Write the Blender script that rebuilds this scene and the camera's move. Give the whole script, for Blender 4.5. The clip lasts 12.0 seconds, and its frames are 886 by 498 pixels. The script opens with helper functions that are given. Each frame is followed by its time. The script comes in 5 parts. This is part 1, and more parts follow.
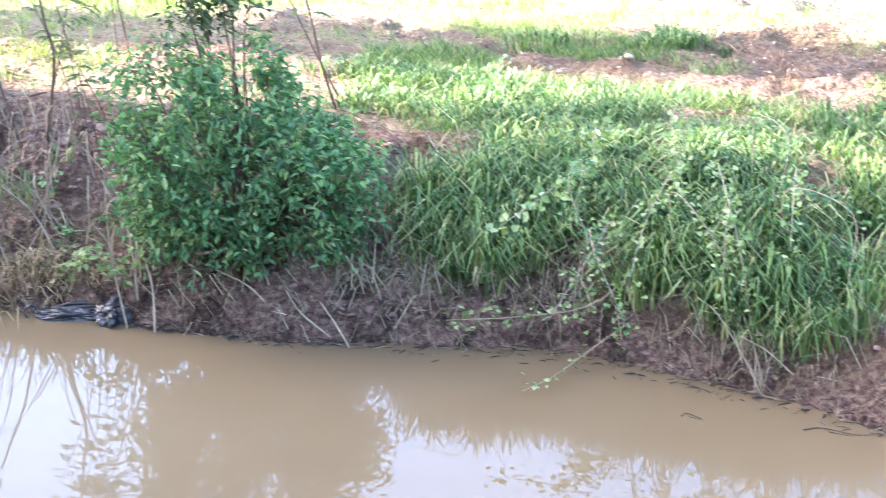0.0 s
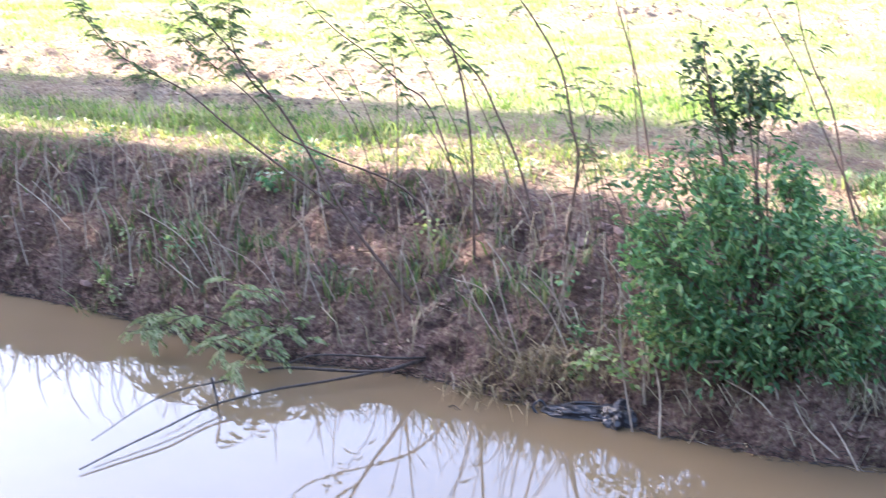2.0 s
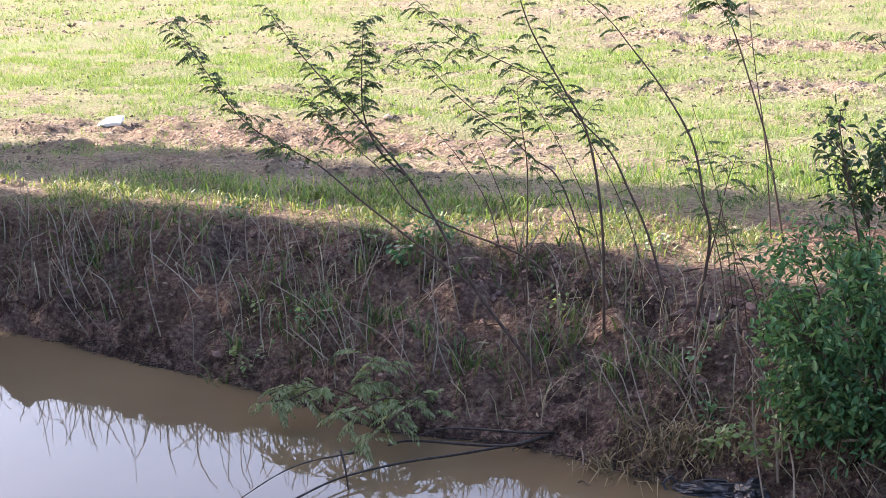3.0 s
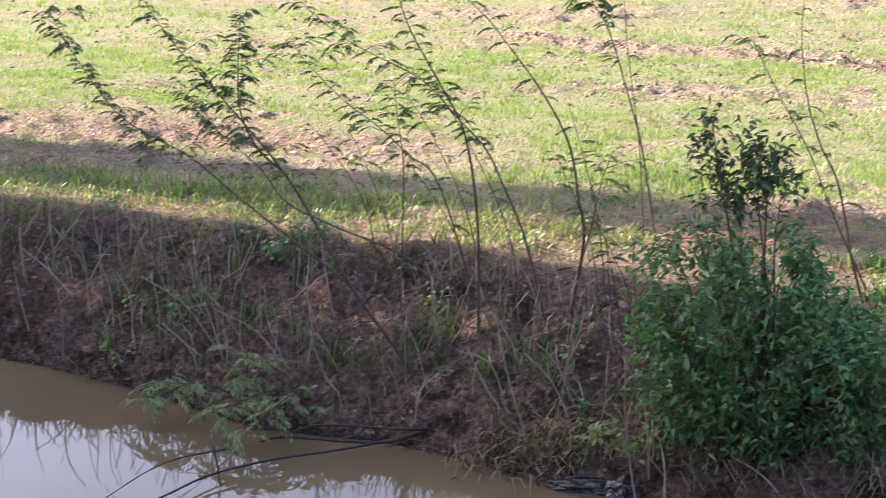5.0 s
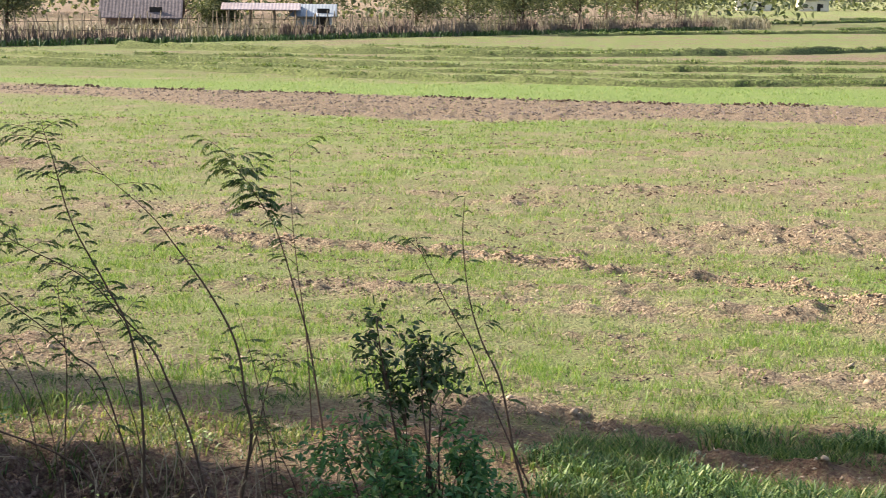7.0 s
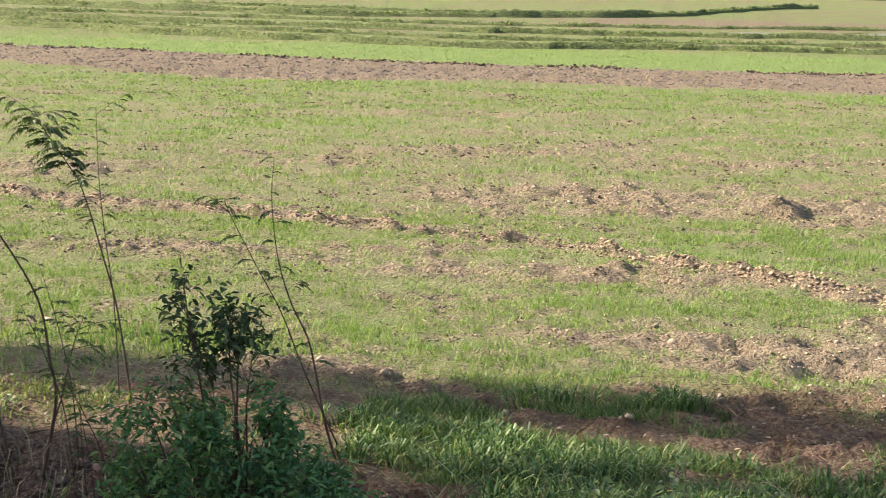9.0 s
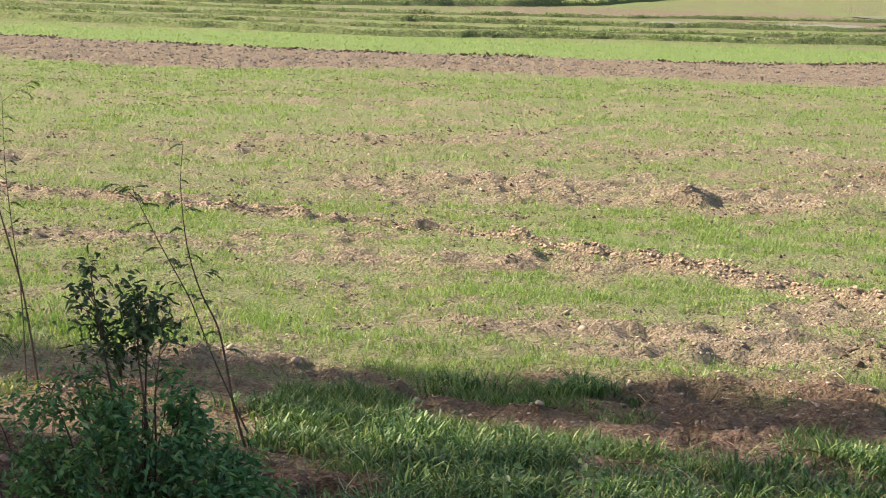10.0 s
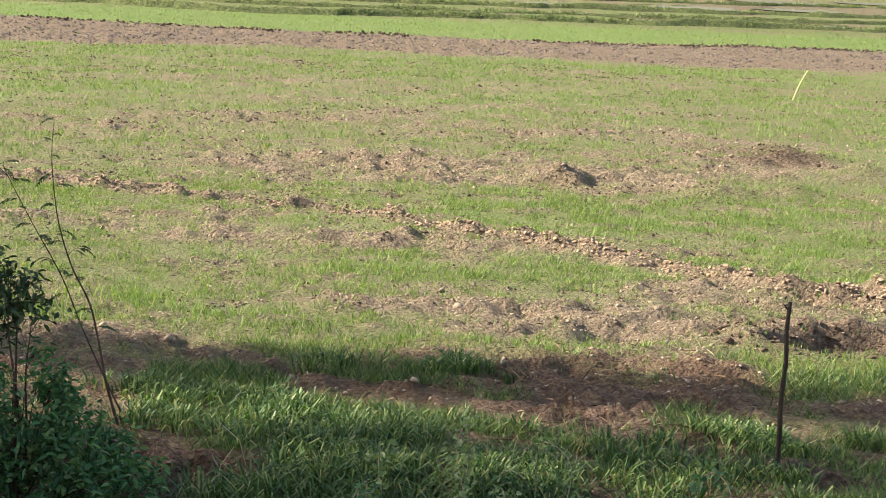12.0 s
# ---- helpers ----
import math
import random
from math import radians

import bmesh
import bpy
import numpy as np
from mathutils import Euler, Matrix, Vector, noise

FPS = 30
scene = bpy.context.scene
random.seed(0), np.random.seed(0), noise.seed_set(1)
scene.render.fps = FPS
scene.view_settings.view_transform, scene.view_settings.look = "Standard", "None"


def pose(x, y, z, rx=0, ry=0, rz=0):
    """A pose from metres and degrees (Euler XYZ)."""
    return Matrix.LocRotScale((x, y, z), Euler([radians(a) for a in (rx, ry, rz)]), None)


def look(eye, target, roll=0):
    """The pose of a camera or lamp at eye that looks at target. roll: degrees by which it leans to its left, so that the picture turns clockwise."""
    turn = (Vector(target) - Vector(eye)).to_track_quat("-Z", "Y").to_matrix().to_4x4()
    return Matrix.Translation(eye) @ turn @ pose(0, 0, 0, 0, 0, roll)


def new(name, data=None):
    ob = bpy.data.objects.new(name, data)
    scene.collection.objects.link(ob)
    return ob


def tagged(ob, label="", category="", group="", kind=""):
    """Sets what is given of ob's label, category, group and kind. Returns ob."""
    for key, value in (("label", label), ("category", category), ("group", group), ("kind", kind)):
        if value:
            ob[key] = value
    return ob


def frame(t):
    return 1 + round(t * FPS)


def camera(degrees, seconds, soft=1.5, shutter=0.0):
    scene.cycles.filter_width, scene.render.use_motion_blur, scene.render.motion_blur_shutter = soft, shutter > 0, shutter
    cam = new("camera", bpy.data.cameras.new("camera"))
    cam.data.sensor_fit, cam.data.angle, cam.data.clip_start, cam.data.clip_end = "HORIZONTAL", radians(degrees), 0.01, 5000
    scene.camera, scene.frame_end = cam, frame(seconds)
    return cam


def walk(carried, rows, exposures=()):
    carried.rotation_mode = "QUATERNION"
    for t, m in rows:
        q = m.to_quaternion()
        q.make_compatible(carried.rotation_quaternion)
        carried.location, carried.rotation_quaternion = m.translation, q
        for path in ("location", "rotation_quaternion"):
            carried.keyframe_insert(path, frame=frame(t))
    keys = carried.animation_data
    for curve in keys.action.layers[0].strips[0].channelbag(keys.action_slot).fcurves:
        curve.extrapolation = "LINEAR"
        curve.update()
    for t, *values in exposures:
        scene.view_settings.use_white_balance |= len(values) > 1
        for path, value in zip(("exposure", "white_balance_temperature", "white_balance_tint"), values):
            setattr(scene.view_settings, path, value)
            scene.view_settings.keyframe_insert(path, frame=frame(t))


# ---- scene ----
# The camera stands on a high bank and is turned by hand.
cam = camera(27.96, 12.0, soft=0.6, shutter=0.3)
EYE = (0.0, 0.0, 3.0)


def aim(yaw, pitch, roll, sway, lift):
    return pose(EYE[0] + sway, EYE[1], EYE[2] + lift, 90 + pitch, 0, yaw) @ pose(0, 0, 0, 0, 0, roll)


walk(cam, [
    (0.0, aim(0.219, -20.540, -0.541, 0.072, 0.000)), (0.5, aim(4.075, -19.809, -0.390, 0.051, -0.010)),
    (1.0, aim(7.622, -19.684, -1.076, 0.024, -0.018)), (1.5, aim(12.272, -18.534, -1.513, -0.001, -0.020)),
    (2.0, aim(16.924, -16.600, -2.088, -0.013, -0.021)), (2.5, aim(20.378, -14.732, -2.779, -0.027, -0.017)),
    (2.7, aim(21.014, -14.261, -2.817, -0.035, -0.019)), (4.3, aim(20.025, -13.977, -1.905, -0.068, -0.051)),
    (4.5, aim(19.115, -14.320, -1.735, -0.072, -0.054)), (5.0, aim(16.707, -14.133, -1.121, -0.073, -0.060)),
    (5.5, aim(12.419, -11.971, -0.664, -0.063, -0.054)), (6.0, aim(9.442, -9.476, -0.496, -0.045, -0.020)),
    (6.5, aim(8.041, -8.260, -0.110, -0.034, -0.001)), (6.7, aim(7.202, -8.025, 0.230, -0.031, 0.001)),
    (8.3, aim(2.743, -8.802, 1.386, 0.014, 0.010)), (8.5, aim(2.188, -8.871, 1.476, 0.019, 0.016)),
    (9.0, aim(0.060, -9.287, 1.700, 0.018, 0.015)), (9.5, aim(-1.253, -9.346, 1.833, 0.033, 0.014)),
    (10.0, aim(-2.762, -9.565, 2.040, 0.039, 0.009)), (10.5, aim(-3.962, -9.719, 2.207, 0.034, 0.006)),
    (11.0, aim(-4.694, -9.744, 2.332, 0.031, 0.005)), (11.5, aim(-5.737, -9.876, 2.559, 0.035, 0.000)),
    (12.0, aim(-6.874, -10.067, 2.887, 0.036, -0.004)),
], exposures=[(0.0, 4.03, 5900, 16), (1.0, 3.98, 5900, 18), (1.5, 3.94, 5900, 20), (2.0, 3.52, 5950, 22), (2.5, 2.64, 6100, 22), (2.7, 2.46, 6150, 23), (4.3, 2.28, 6250, 23),
               (5.0, 2.28, 6300, 23), (5.5, 1.92, 6450, 18), (6.0, 1.55, 6700, 10), (8.5, 1.45, 6750, 8), (12.0, 1.33, 6750, 7)])

# Afternoon sun from the side, low over the field.
SUN_EL, SUN_FROM = radians(33), Vector((-1.0, 0.2, 0.0)).normalized()
world = bpy.data.worlds.new("sky")
scene.world = world
world.use_nodes = True
sky = world.node_tree.nodes.new("ShaderNodeTexSky")
sky.sky_type, sky.sun_disc = "NISHITA", False
sky.sun_elevation, sky.sun_rotation = SUN_EL, math.atan2(SUN_FROM.x, SUN_FROM.y)
sky.air_density, sky.dust_density = 1.0, 3.0
world.node_tree.nodes["Background"].inputs["Strength"].default_value = 0.117
world.node_tree.links.new(sky.outputs[0], world.node_tree.nodes["Background"].inputs["Color"])
sun = new("sun", bpy.data.lights.new("sun", "SUN"))
sun.data.energy, sun.data.angle, sun.data.color = 4.8, radians(0.6), (1.0, 0.92, 0.8)
sun.matrix_world = look((0, 0, 30), Vector((0, 0, 30)) - (SUN_FROM * math.cos(SUN_EL) + Vector((0, 0, math.sin(SUN_EL)))))


# ---- materials ----
def material(name, rough=0.8, spec=0.3):
    m = bpy.data.materials.new(name)
    m.use_nodes = True
    nt = m.node_tree
    b = nt.nodes["Principled BSDF"]
    b.inputs["Roughness"].default_value = rough
    b.inputs["Specular IOR Level"].default_value = spec
    return m, nt, b


def ramp(nt, fac, stops):
    r = nt.nodes.new("ShaderNodeValToRGB")
    e = r.color_ramp.elements
    e[0].position, e[0].color = stops[0][0], (*stops[0][1], 1)
    e[1].position, e[1].color = stops[-1][0], (*stops[-1][1], 1)
    for p, c in stops[1:-1]:
        x = e.new(p)
        x.color = (*c, 1)
    nt.links.new(fac, r.inputs[0])
    return r.outputs[0]


def tex_noise(nt, scale, detail=4.0, rough=0.6, stretch=None):
    n = nt.nodes.new("ShaderNodeTexNoise")
    n.inputs["Scale"].default_value, n.inputs["Detail"].default_value, n.inputs["Roughness"].default_value = scale, detail, rough
    c = nt.nodes.new("ShaderNodeTexCoord")
    if stretch:
        s = nt.nodes.new("ShaderNodeVectorMath")
        s.operation = "MULTIPLY"
        s.inputs[1].default_value = stretch
        nt.links.new(c.outputs["Object"], s.inputs[0])
        nt.links.new(s.outputs[0], n.inputs["Vector"])
    else:
        nt.links.new(c.outputs["Object"], n.inputs["Vector"])
    return n.outputs["Fac"]


def mixed(nt, fac, a, b, blend="MIX"):
    x = nt.nodes.new("ShaderNodeMix")
    x.data_type, x.blend_type = "RGBA", blend
    if isinstance(fac, float):
        x.inputs[0].default_value = fac
    else:
        nt.links.new(fac, x.inputs[0])
    for sock, v in ((x.inputs[6], a), (x.inputs[7], b)):
        if isinstance(v, tuple):
            sock.default_value = (*v, 1)
        else:
            nt.links.new(v, sock)
    return x.outputs[2]


def bump(nt, b, height, strength, distance):
    n = nt.nodes.new("ShaderNodeBump")
    n.inputs["Strength"].default_value, n.inputs["Distance"].default_value = strength, distance
    nt.links.new(height, n.inputs["Height"])
    nt.links.new(n.outputs[0], b.inputs["Normal"])


def attr(nt, name):
    a = nt.nodes.new("ShaderNodeAttribute")
    a.attribute_name = name
    return a.outputs["Fac"]


def island(nt):
    return nt.nodes.new("ShaderNodeNewGeometry").outputs["Random Per Island"]


def leafy(name, stops, rough=0.55, through_light=0.35, patch=2.0):
    """Leaves and blades: colour varies from leaf to leaf and in larger patches; light passes through."""
    m, nt, b = material(name, rough, 0.35)
    col = ramp(nt, island(nt), stops)
    col = mixed(nt, tex_noise(nt, patch, 2.0), col, mixed(nt, 1.0, col, (0.6, 0.62, 0.5), "MULTIPLY"))
    nt.links.new(col, b.inputs["Base Color"])
    t = nt.nodes.new("ShaderNodeBsdfTranslucent")
    nt.links.new(mixed(nt, 1.0, col, (1.0, 1.0, 0.55), "MULTIPLY"), t.inputs[0])
    s = nt.nodes.new("ShaderNodeMixShader")
    s.inputs[0].default_value = through_light
    nt.links.new(b.outputs[0], s.inputs[1])
    nt.links.new(t.outputs[0], s.inputs[2])
    nt.links.new(s.outputs[0], nt.nodes["Material Output"].inputs[0])
    return m


def barky(name, dark, light, scale=30.0, rough=0.85):
    m, nt, b = material(name, rough, 0.25)
    col = ramp(nt, tex_noise(nt, scale, 5.0, 0.65, (1, 1, 0.25)), [(0.3, dark), (0.7, light)])
    nt.links.new(mixed(nt, island(nt), col, mixed(nt, 1.0, col, (0.62, 0.58, 0.55), "MULTIPLY")), b.inputs["Base Color"])
    bump(nt, b, tex_noise(nt, scale * 2, 4.0), 0.5, 0.01)
    return m


GRASS = leafy("lush_grass", [(0.0, (0.03, 0.075, 0.024)), (0.5, (0.1, 0.19, 0.054)), (0.85, (0.24, 0.33, 0.1)), (1.0, (0.44, 0.42, 0.2))], through_light=0.25)
RICE = leafy("young_rice", [(0.0, (0.11, 0.2, 0.05)), (0.5, (0.22, 0.345, 0.085)), (0.85, (0.33, 0.43, 0.125)), (1.0, (0.5, 0.46, 0.23))], patch=0.6)
DRYGRASS = leafy("dry_grass", [(0.0, (0.16, 0.11, 0.06)), (0.5, (0.28, 0.2, 0.11)), (1.0, (0.42, 0.33, 0.2))], 0.8, 0.15)
PALESTRAW = leafy("pale_straw", [(0.0, (0.2, 0.16, 0.1)), (0.5, (0.38, 0.32, 0.22)), (1.0, (0.55, 0.48, 0.34))], 0.8, 0.1)
GREYSTRAW = leafy("grey_straw", [(0.0, (0.16, 0.13, 0.095)), (0.5, (0.28, 0.24, 0.18)), (1.0, (0.42, 0.37, 0.28))], 0.8, 0.1, 0.2)
SLOPEGRASS = leafy("slope_grass", [(0.0, (0.06, 0.11, 0.04)), (0.6, (0.14, 0.2, 0.075)), (1.0, (0.32, 0.32, 0.17))])
CRESTGRASS = leafy("crest_grass", [(0.0, (0.1, 0.15, 0.045)), (0.5, (0.22, 0.27, 0.085)), (0.8, (0.36, 0.37, 0.15)), (1.0, (0.5, 0.42, 0.24))])
WEED = leafy("bank_weed", [(0.0, (0.05, 0.09, 0.03)), (0.6, (0.1, 0.15, 0.045)), (1.0, (0.22, 0.2, 0.09))])
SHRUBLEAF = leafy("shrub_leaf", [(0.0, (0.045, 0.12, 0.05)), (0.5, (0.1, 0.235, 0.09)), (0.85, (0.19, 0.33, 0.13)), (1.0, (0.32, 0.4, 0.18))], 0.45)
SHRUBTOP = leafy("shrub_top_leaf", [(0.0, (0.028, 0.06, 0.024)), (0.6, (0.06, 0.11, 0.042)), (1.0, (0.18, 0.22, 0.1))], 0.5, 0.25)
VINELEAF = leafy("vine_leaf", [(0.0, (0.15, 0.24, 0.08)), (0.6, (0.27, 0.36, 0.14)), (1.0, (0.42, 0.46, 0.24))], 0.5)
FINELEAF = leafy("feathery_leaf", [(0.0, (0.05, 0.09, 0.032)), (0.6, (0.1, 0.16, 0.055)), (1.0, (0.22, 0.25, 0.1))], 0.5, 0.3)
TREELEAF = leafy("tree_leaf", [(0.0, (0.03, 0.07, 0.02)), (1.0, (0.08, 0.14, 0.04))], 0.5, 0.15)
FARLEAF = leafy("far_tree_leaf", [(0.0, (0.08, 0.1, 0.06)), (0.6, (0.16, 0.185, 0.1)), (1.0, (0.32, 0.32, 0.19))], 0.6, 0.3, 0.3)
STEM = barky("sapling_bark", (0.06, 0.038, 0.028), (0.18, 0.12, 0.085))
DRYSTEM = barky("dry_stalk", (0.26, 0.2, 0.14), (0.54, 0.45, 0.33))
WETWOOD = barky("wet_wood", (0.02, 0.015, 0.012), (0.075, 0.058, 0.045), 30.0, 0.5)
STAKEWOOD = barky("stake_wood", (0.035, 0.025, 0.02), (0.12, 0.085, 0.06), 25.0)
POSTWOOD = barky("weathered_wood", (0.16, 0.125, 0.095), (0.42, 0.34, 0.25), 12.0)


def ground_material():
    m, nt, b = material("soil_and_turf", 0.92, 0.2)
    fine, mid, big = tex_noise(nt, 28.0, 6.0, 0.7), tex_noise(nt, 5.0, 5.0, 0.65), tex_noise(nt, 0.5, 3.0)
    field = ramp(nt, fine, [(0.3, (0.13, 0.092, 0.066)), (0.5, (0.365, 0.28, 0.2)), (0.7, (0.58, 0.47, 0.35))])
    field = mixed(nt, big, field, mixed(nt, 1.0, field, (0.8, 0.74, 0.68), "MULTIPLY"))
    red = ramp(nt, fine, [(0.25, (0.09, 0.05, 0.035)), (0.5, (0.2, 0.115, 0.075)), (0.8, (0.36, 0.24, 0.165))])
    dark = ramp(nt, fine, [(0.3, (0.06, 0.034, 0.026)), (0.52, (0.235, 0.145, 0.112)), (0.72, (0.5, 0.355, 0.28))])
    # crevice shade painted into the bank colour where the mid bump lies low
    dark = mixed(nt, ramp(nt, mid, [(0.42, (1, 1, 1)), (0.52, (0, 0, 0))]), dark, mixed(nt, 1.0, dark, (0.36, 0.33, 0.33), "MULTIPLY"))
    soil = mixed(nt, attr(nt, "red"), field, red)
    # wet and dark soil, plus the shade painted under the crest grass
    soil = mixed(nt, attr(nt, "damp_shade"), soil, dark)
    turf = ramp(nt, tex_noise(nt, 55.0, 3.0, 0.7), [(0.3, (0.085, 0.1, 0.035)), (0.5, (0.19, 0.25, 0.072)), (0.7, (0.3, 0.33, 0.12))])
    lush = ramp(nt, tex_noise(nt, 30.0, 3.0, 0.7), [(0.3, (0.12, 0.2, 0.04)), (0.5, (0.2, 0.34, 0.065)), (0.7, (0.28, 0.42, 0.1))])
    turf = mixed(nt, attr(nt, "lush"), turf, lush)
    f = nt.nodes.new("ShaderNodeMath")
    f.operation = "MULTIPLY_ADD"
    nt.links.new(fine, f.inputs[0])
    f.inputs[1].default_value = 1.6
    f.inputs[2].default_value = -0.8
    g = nt.nodes.new("ShaderNodeMath")
    g.operation, g.use_clamp = "ADD", True
    nt.links.new(f.outputs[0], g.inputs[0])
    nt.links.new(attr(nt, "green"), g.inputs[1])
    nt.links.new(mixed(nt, g.outputs[0], soil, turf), b.inputs["Base Color"])
    flake = tex_noise(nt, 11.0, 3.0, 0.6, (1.0, 1.35, 1.0))
    c = nt.nodes.new("ShaderNodeMath")
    c.operation = "SUBTRACT"
    nt.links.new(flake, c.inputs[0])
    c.inputs[1].default_value = 0.5
    d = nt.nodes.new("ShaderNodeMath")
    d.operation = "ABSOLUTE"
    nt.links.new(c.outputs[0], d.inputs[0])
    h = nt.nodes.new("ShaderNodeMath")
    h.operation = "MULTIPLY_ADD"
    nt.links.new(d.outputs[0], h.inputs[0])
    h.inputs[1].default_value = -3.0
    nt.links.new(fine, h.inputs[2])
    k = nt.nodes.new("ShaderNodeMath")
    k.operation = "ADD"
    nt.links.new(h.outputs[0], k.inputs[0])
    nt.links.new(mid, k.inputs[1])
    bump(nt, b, k.outputs[0], 1.0, 0.1)
    return m


def water_material():
    m, nt, b = material("muddy_water", 0.015, 0.68)
    b.inputs["IOR"].default_value = 1.33
    col = ramp(nt, tex_noise(nt, 0.5, 3.0), [(0.3, (0.125, 0.088, 0.048)), (0.7, (0.16, 0.116, 0.065))])
    nt.links.new(col, b.inputs["Base Color"])
    bump(nt, b, tex_noise(nt, 2.2, 2.0, 0.5, (1, 2.2, 1)), 0.035, 0.02)
    return m


def plain(name, dark, light, scale, rough, spec=0.3, relief=0.0):
    m, nt, b = material(name, rough, spec)
    n = tex_noise(nt, scale, 4.0)
    nt.links.new(ramp(nt, n, [(0.3, dark), (0.7, light)]), b.inputs["Base Color"])
    if relief:
        bump(nt, b, n, 0.6, relief)
    return m


CLOD = plain("dry_clod", (0.22, 0.16, 0.115), (0.46, 0.36, 0.265), 18.0, 0.95, 0.15, 0.02)
# dark soil lumps; in the field this colour stands for shadowed clods
DARKCLOD = plain("damp_shaded_clod", (0.045, 0.03, 0.022), (0.17, 0.115, 0.08), 18.0, 0.85, 0.25, 0.02)
BANKCLOD = plain("bank_clod", (0.07, 0.042, 0.032), (0.3, 0.195, 0.15), 22.0, 0.9, 0.2, 0.02)
RIDGECLOD = plain("turned_clod", (0.24, 0.16, 0.105), (0.5, 0.37, 0.26), 16.0, 0.95, 0.1, 0.03)
FIELDCLOD = plain("ploughed_clod", (0.1, 0.08, 0.072), (0.26, 0.205, 0.185), 9.0, 0.9, 0.2, 0.02)
# turf darkened in colour for the shadow on the bund sides
TURF = plain("shaded_bund_turf", (0.05, 0.055, 0.025), (0.15, 0.175, 0.065), 9.0, 0.95, 0.1, 0.15)
BUNDGRASS = leafy("bund_grass", [(0.0, (0.06, 0.11, 0.03)), (0.6, (0.15, 0.22, 0.06)), (1.0, (0.33, 0.35, 0.14))], 0.6, 0.25)
LITTER = leafy("leaf_litter", [(0.0, (0.06, 0.034, 0.024)), (0.6, (0.2, 0.12, 0.08)), (0.85, (0.36, 0.25, 0.17)), (1.0, (0.52, 0.42, 0.31))], 0.85, 0.1)
PALELEAF = leafy("pale_feathery_leaf", [(0.0, (0.17, 0.23, 0.1)), (0.6, (0.3, 0.36, 0.18)), (1.0, (0.48, 0.46, 0.3))], 0.6)
BLACKPLASTIC = plain("black_plastic", (0.008, 0.008, 0.009), (0.03, 0.03, 0.034), 9.0, 0.32, 0.5, 0.01)
FOAM = plain("white_foam", (0.66, 0.65, 0.6), (0.84, 0.83, 0.8), 30.0, 0.7, 0.3, 0.004)
YELLOWCANE = plain("yellow_cane", (0.36, 0.34, 0.12), (0.5, 0.48, 0.2), 14.0, 0.5)
REDTIN = plain("faded_red_tin", (0.22, 0.175, 0.18), (0.34, 0.28, 0.285), 1.5, 0.5, 0.4)
GREYTIN = plain("grey_tin", (0.2, 0.215, 0.24), (0.31, 0.33, 0.36), 0.8, 0.4, 0.5)
BOARDS = plain("brown_boards", (0.12, 0.085, 0.075), (0.26, 0.19, 0.16), 2.0, 0.85)
PLASTER = plain("pale_plaster", (0.5, 0.45, 0.38), (0.68, 0.62, 0.53), 0.7, 0.85)
NETTING = plain("brown_brush", (0.08, 0.056, 0.047), (0.2, 0.145, 0.12), 3.0, 0.9)
PALENET = plain("faded_brush", (0.12, 0.092, 0.075), (0.28, 0.22, 0.175), 3.0, 0.9)
THATCH = plain("grey_thatch", (0.09, 0.076, 0.08), (0.17, 0.145, 0.15), 4.0, 0.95, 0.1, 0.05)
WETDEBRIS = leafy("wet_debris", [(0.0, (0.015, 0.013, 0.012)), (0.6, (0.05, 0.04, 0.034)), (0.9, (0.12, 0.09, 0.07)), (1.0, (0.36, 0.3, 0.23))], 0.5, 0.05)
DARK = plain("dark_opening", (0.015, 0.014, 0.013), (0.035, 0.03, 0.028), 1.0, 0.9)

GROUND, WATER = ground_material(), water_material()
PUDDLE = plain("puddle_water", (0.16, 0.12, 0.075), (0.2, 0.155, 0.1), 0.8, 0.02, 0.9)


# ---- building helpers ----
TABLE = np.random.default_rng(3).random((8, 256, 256))


def vnoise(x, y, seed=0):
    """Smooth value noise, 0 to 1."""
    x, y = np.asarray(x, float), np.asarray(y, float)
    xi, yi = np.floor(x), np.floor(y)
    fx, fy = x - xi, y - yi
    fx, fy = fx * fx * (3 - 2 * fx), fy * fy * (3 - 2 * fy)
    k = int(seed * 13)
    t = TABLE[k % 8]
    i, j = (xi.astype(np.int64) + k) & 255, (yi.astype(np.int64) + 7 * k) & 255
    i1, j1 = (i + 1) & 255, (j + 1) & 255
    return (t[i, j] * (1 - fx) + t[i1, j] * fx) * (1 - fy) + (t[i, j1] * (1 - fx) + t[i1, j1] * fx) * fy


def fbm(x, y, seed=0, octaves=4):
    s, a, n = 0.0, 0.5, 0.0
    for i in range(octaves):
        s, n = s + a * vnoise(x * 2 ** i, y * 2 ** i, seed + i), n + a
        a *= 0.5
    return s / n


def smooth(a, b, v):
    t = np.clip((v - a) / (b - a), 0, 1)
    return t * t * (3 - 2 * t)


def blob(x, y, cx, cy, rx, ry, turn=0.0):
    """1 in the middle of an ellipse, falling to 0 outside."""
    c, s = math.cos(turn), math.sin(turn)
    u, v = ((x - cx) * c + (y - cy) * s) / rx, (-(x - cx) * s + (y - cy) * c) / ry
    return np.exp(-(u * u + v * v) * 1.2)


